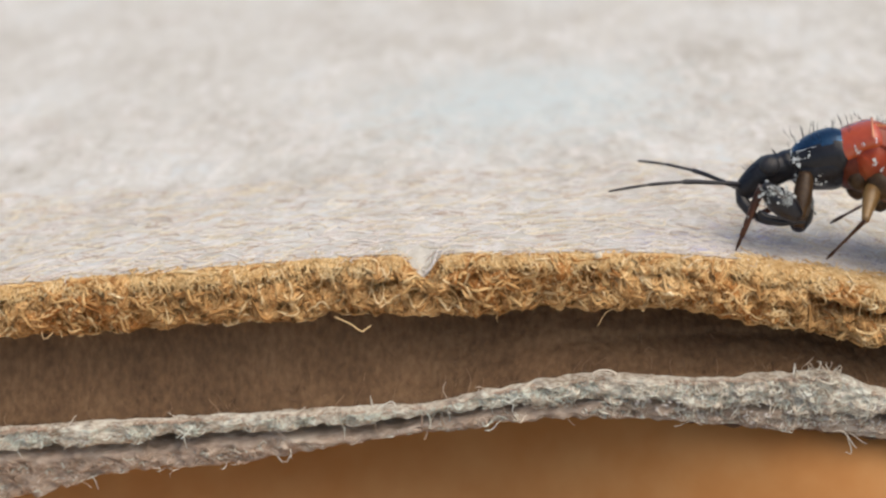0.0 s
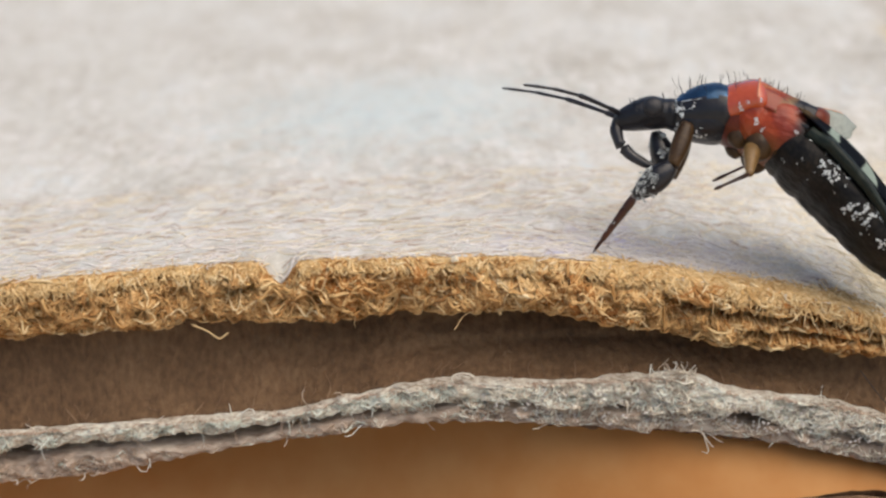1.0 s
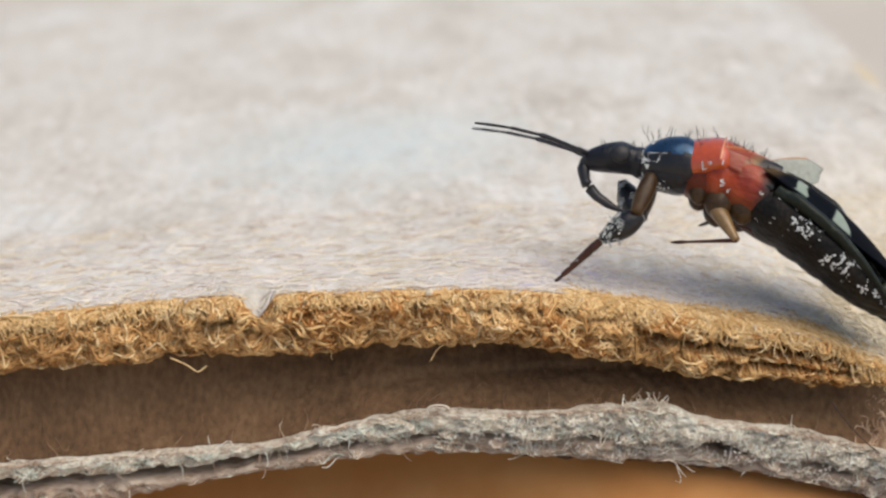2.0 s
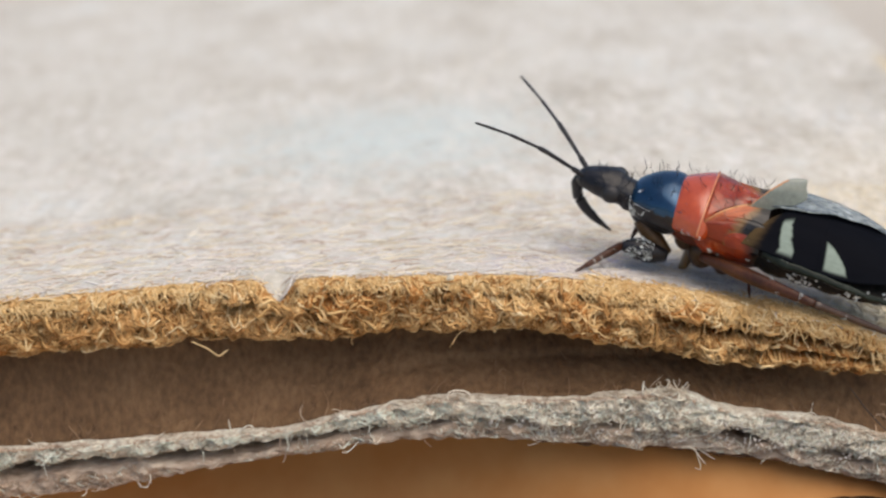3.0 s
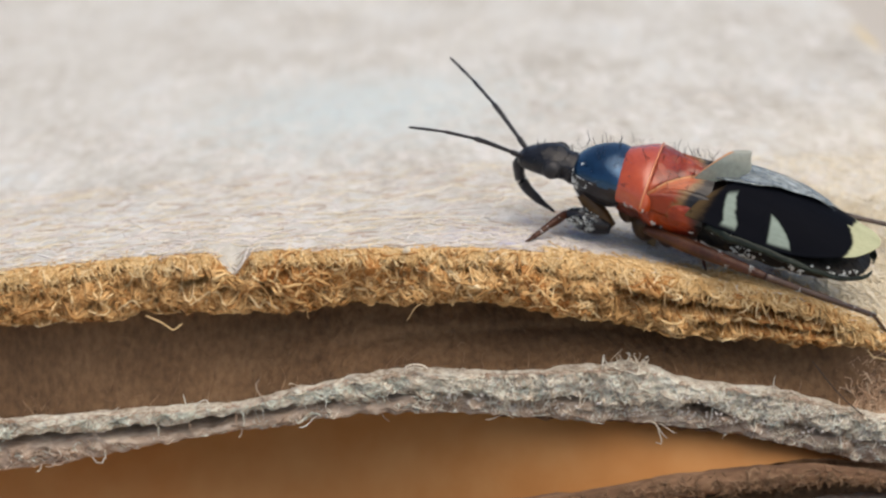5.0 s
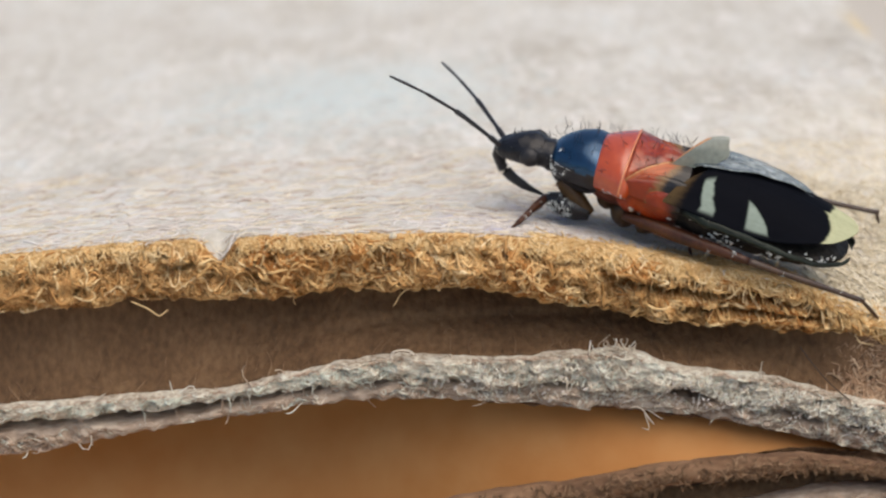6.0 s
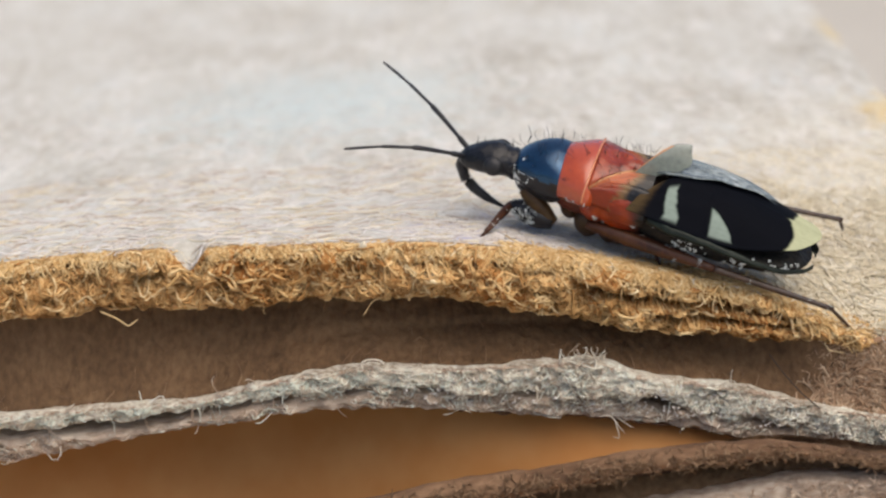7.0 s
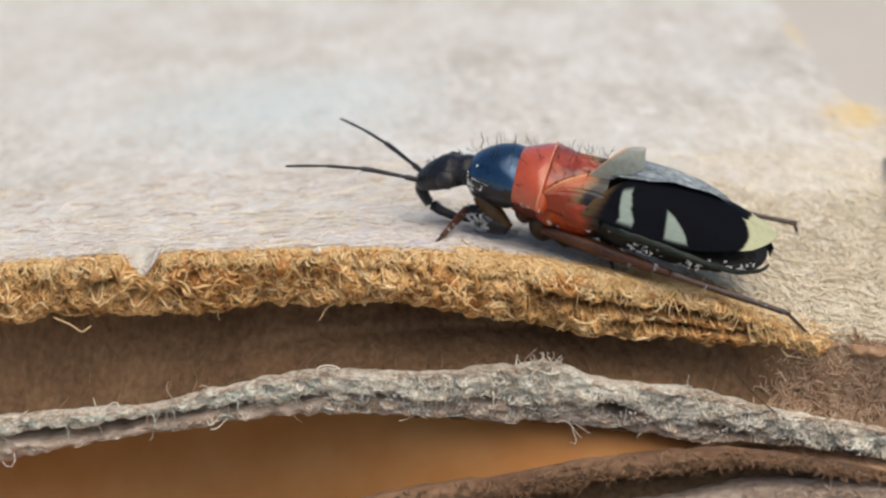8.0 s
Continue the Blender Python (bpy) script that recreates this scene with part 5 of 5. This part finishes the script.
def motions():
    # time, place of the collar (mm), roll towards its left, pitch up, yaw, abdomen pitch, head pitch
    body = [
        (0.0, 8.23, 1.3, 1.45, -31, -3.6, -4, 44.0, -20.6), (0.5, 8.29, 1.3, 1.53, -31, -4.2, -6, 44.0, -35.3), (1.0, 8.80, 1.3, 2.19, -31, 5.3, -6, 44.0, -6.1),
        (1.5, 8.86, 1.3, 2.20, -31, 8.4, -6, 42.5, -11.6), (1.7, 8.85, 1.3, 2.11, -33, 10.9, -8, 39.2, -9.4), (2.8, 8.12, 1.3, 0.85, 15, 12.7, -16, 4.5, 13.9),
        (3.0, 8.08, 1.3, 0.81, 16, 13.4, -16, 4.5, 14.0), (3.5, 8.00, 1.3, 0.71, 18, 15.3, -17, 4.5, 14.3), (4.0, 7.93, 1.3, 0.80, 17, 15.5, -16, 4.0, 13.4),
        (4.5, 7.86, 1.3, 0.88, 17, 15.7, -16, 3.4, 12.5), (4.7, 7.81, 1.3, 0.84, 16, 14.1, -15, 4.4, 8.0), (5.8, 7.64, 1.3, 0.80, 17, 12.4, -15, 6.1, -0.1),
        (6.0, 7.59, 1.3, 0.81, 16, 12.8, -15, 5.9, -0.1), (6.5, 7.48, 1.3, 0.83, 14, 13.9, -15, 5.1, -0.0), (7.0, 7.47, 1.3, 0.81, 15, 12.9, -15, 5.2, -1.5),
        (7.5, 7.44, 1.3, 0.82, 15, 12.3, -14, 5.5, -11.9), (8.0, 7.42, 1.3, 0.82, 16, 11.7, -13, 5.7, -22.4)]
    poses, heads = {}, {}
    for t, x, y, z, roll, pitch, yaw, ab, hd in body:
        poses[t] = pose(x * MM, y * MM, z * MM, -roll, -pitch, 180 + yaw)
        heads[t] = pose(1.50 * MM, 0, -0.02 * MM, 0, -hd, 0)
    walk(bug, [(t, m) for t, m in poses.items()])
    walk(head, [(t, m) for t, m in heads.items()])
    # the waist takes half of the bend, the abdomen the rest
    hinge, back = pose(-0.6 * MM, 0, 0.15 * MM), pose(0, 0, 0.45 * MM)
    walk(waist, [(r[0], back @ pose(0, 0, 0, 0, -0.5 * r[7], 0) @ back.inverted()) for r in body])
    walk(abdomen, [(r[0], back @ pose(0, 0, 0, 0, -0.5 * r[7], 0) @ back.inverted() @ hinge @ pose(0, 0, 0, 3 * float(np.interp(r[0], [1.7, 2.8], [1, 0])), -0.5 * r[7], 0) @ hinge.inverted()) for r in body])
    # the beak swings at the tip of the head
    walk(beak, [(t, pose(1.00 * MM, 0, -0.14 * MM, 0, -a, 0)) for t, a in
                ((0, 0), (0.5, 0), (1.7, -4), (2.8, -10), (3.5, -8), (4.5, 0), (4.7, 2), (5.8, -10), (7, -5), (8, 2))])
    # the flap below creeps up as the sheet is held
    walk(flap, [(t, pose(0, 0, z * MM)) for t, z in
                ((0, -0.80), (1.7, -0.70), (3.5, -0.45), (4.5, -0.28), (5.8, -0.38), (6, -0.37), (6.5, -0.18), (7, 0.03), (8, 0))])
    # time and direction of each antenna
    near = [(0, -0.90, -0.42, 0.12), (0.5, -0.66, -0.69, 0.30), (1, -0.67, -0.64, 0.38), (1.5, -0.66, -0.65, 0.33), (1.7, -0.75, -0.57, 0.31),
            (2.8, -0.71, -0.49, 0.50), (3, -0.74, -0.42, 0.52), (3.5, -0.86, -0.23, 0.46), (4, -0.68, -0.52, 0.52), (4.5, -0.57, -0.66, 0.48),
            (4.7, -0.69, -0.58, 0.43), (5.8, -0.74, -0.47, 0.48), (6, -0.72, -0.32, 0.61), (6.5, -0.68, -0.39, 0.62), (7, -0.80, -0.55, 0.24),
            (7.5, -0.99, -0.15, 0.08), (8, -0.89, -0.38, 0.26)]
    far = [(0, -0.66, 0.75, 0.02), (0.5, -1.00, 0.03, 0.00), (1, -0.78, 0.62, 0.12), (1.5, -0.83, 0.54, 0.17), (1.7, -0.85, 0.50, 0.17),
           (2.8, -0.53, 0.73, 0.44), (3, -0.42, 0.72, 0.56), (3.5, -0.26, 0.70, 0.66), (4, -0.28, 0.78, 0.57), (4.5, -0.38, 0.51, 0.77),
           (4.7, -0.44, 0.59, 0.68), (5.8, -0.56, 0.72, 0.40), (6, -0.42, 0.81, 0.41), (6.5, -0.40, 0.82, 0.41), (7, -0.57, 0.62, 0.53),
           (7.5, -0.64, 0.73, 0.26), (8, -0.59, 0.77, 0.25)]
    for ob, table, side in ((antenna_near, near, 1), (antenna_far, far, -1)):
        rows = []
        for t, *d in table:
            turn = (poses[t] @ heads[t]).to_3x3().inverted()
            base = Vector((0.97, side * 0.14, 0.02)) * MM
            rows.append((t, aim(base, base + turn @ Vector(d) * MM, turn @ Vector((0, 0, 1)))))
        walk(ob, rows)
    # where each foot stands, from which time on
    feet = {
        ("fore", 1): [(0.0, 5.66, 0.5, 0.03), (1.7, 5.72, 0.5, 0.06), (2.8, 5.55, 0.5, 0.05), (3.5, 5.30, 0.5, 0.05), (8.0, 5.26, 0.5, 0.05)],
        ("fore", -1): [(0.0, 5.95, 1.4, 0.3), (0.5, 5.95, 1.4, 0.3), (1.0, 7.0, 1.7, 0.7), (1.7, 7.0, 1.7, 0.6), (2.8, 6.6, 2.1, 0.0), (3.5, 6.6, 2.2, 0.05), (8.0, 6.4, 2.2, 0.05)],
        ("mid", 1): [(0.0, 7.3, 0.5, -0.2), (0.5, 6.9, 0.5, -0.2), (1.0, 7.98, 0.8, 1.02), (1.7, 8.0, 0.8, 0.95), (2.8, 8.7, 0.4, -0.6), (8.0, 8.5, 0.4, -0.6)],
        ("mid", -1): [(0.0, 7.6, 2.0, 0.0), (1.0, 8.1, 1.8, 0.9), (1.7, 8.1, 1.8, 0.9), (2.8, 8.6, 2.6, -0.3), (8.0, 8.4, 2.6, -0.3)],
        ("hind", 1): [(0.0, 11.60, -0.18, -1.50), (8.0, 11.60, -0.18, -1.50)],
        ("hind", -1): [(0.0, 12.72, 2.5, -0.72), (8.0, 12.75, 2.5, -0.73)]}
    for (kind, side), rows in feet.items():
        top, shin = legs[kind, side]
        l1, l2 = {"fore": (0.88, 1.28), "mid": (1.0, 1.3), "hind": (2.5, 2.35) if side > 0 else (2.3, 2.5)}[kind]
        stamps = [r[0] for r in rows]
        thigh_rows, shin_rows, coxa_rows = [], [], []
        for t, m in poses.items():
            foot = Vector([np.interp(t, stamps, [r[i] for r in rows]) for i in (1, 2, 3)]) * MM
            hx, hy, hz = HIPS[kind]
            if kind == "fore":      # the base joint swings forward when the bug rears
                up = float(np.interp(t, [0.0, 0.5, 1.0, 1.7, 2.8], [0.95, 0.95, 1, 1, 0]))
                root = Vector((1.22, side * 0.34, -0.30)) * MM
                out = Vector((hx + 0.86 * up, (hy - 0.05 * up) * side, hz - 0.42 * up)) * MM - root
                hip = root + out.normalized() * 0.85 * MM
                coxa_rows.append((t, aim(root, hip, Vector((0.3, 0, 1)))))
            else:
                free = float(np.interp(t, [1.7, 2.8], [1, 0])) * (kind == "hind")
                hip = Vector((hx - 0.45 * free, side * (hy - 0.9 * free), hz - 0.42 * free)) * MM
            foot = m.inverted() @ foot
            rear = float(np.interp(t, [1.7, 2.8], [1, 0]))
            pole = Vector({"fore": (1.0 - 0.5 * rear, side * (0.6 * rear - 0.3), 0.15 + 0.5 * rear), "mid": (-0.5 + 0.9 * (1 - rear), side * (0.8 - 1.4 * (1 - rear)), 0.3), "hind": (-0.2 - 0.2 * rear, side * (0.5 - 1.5 * rear), 0.3 - 0.1 * rear) if side > 0 else (-0.2, -1.0, -0.1)}[kind])
            knee, end = bend(hip, foot, l1 * MM, l2 * MM, pole)
            a = aim(hip, knee, Vector((0, 0, 1)) + pole * 0.3)
            b = aim(knee, end, Vector((0, 0, 1)) + pole * 0.3)
            thigh_rows.append((t, a))
            shin_rows.append((t, a.inverted() @ b))
        if coxa_rows:
            walk(legs["coxa", side], coxa_rows)
        walk(top, thigh_rows)
        walk(shin, shin_rows)


motions()
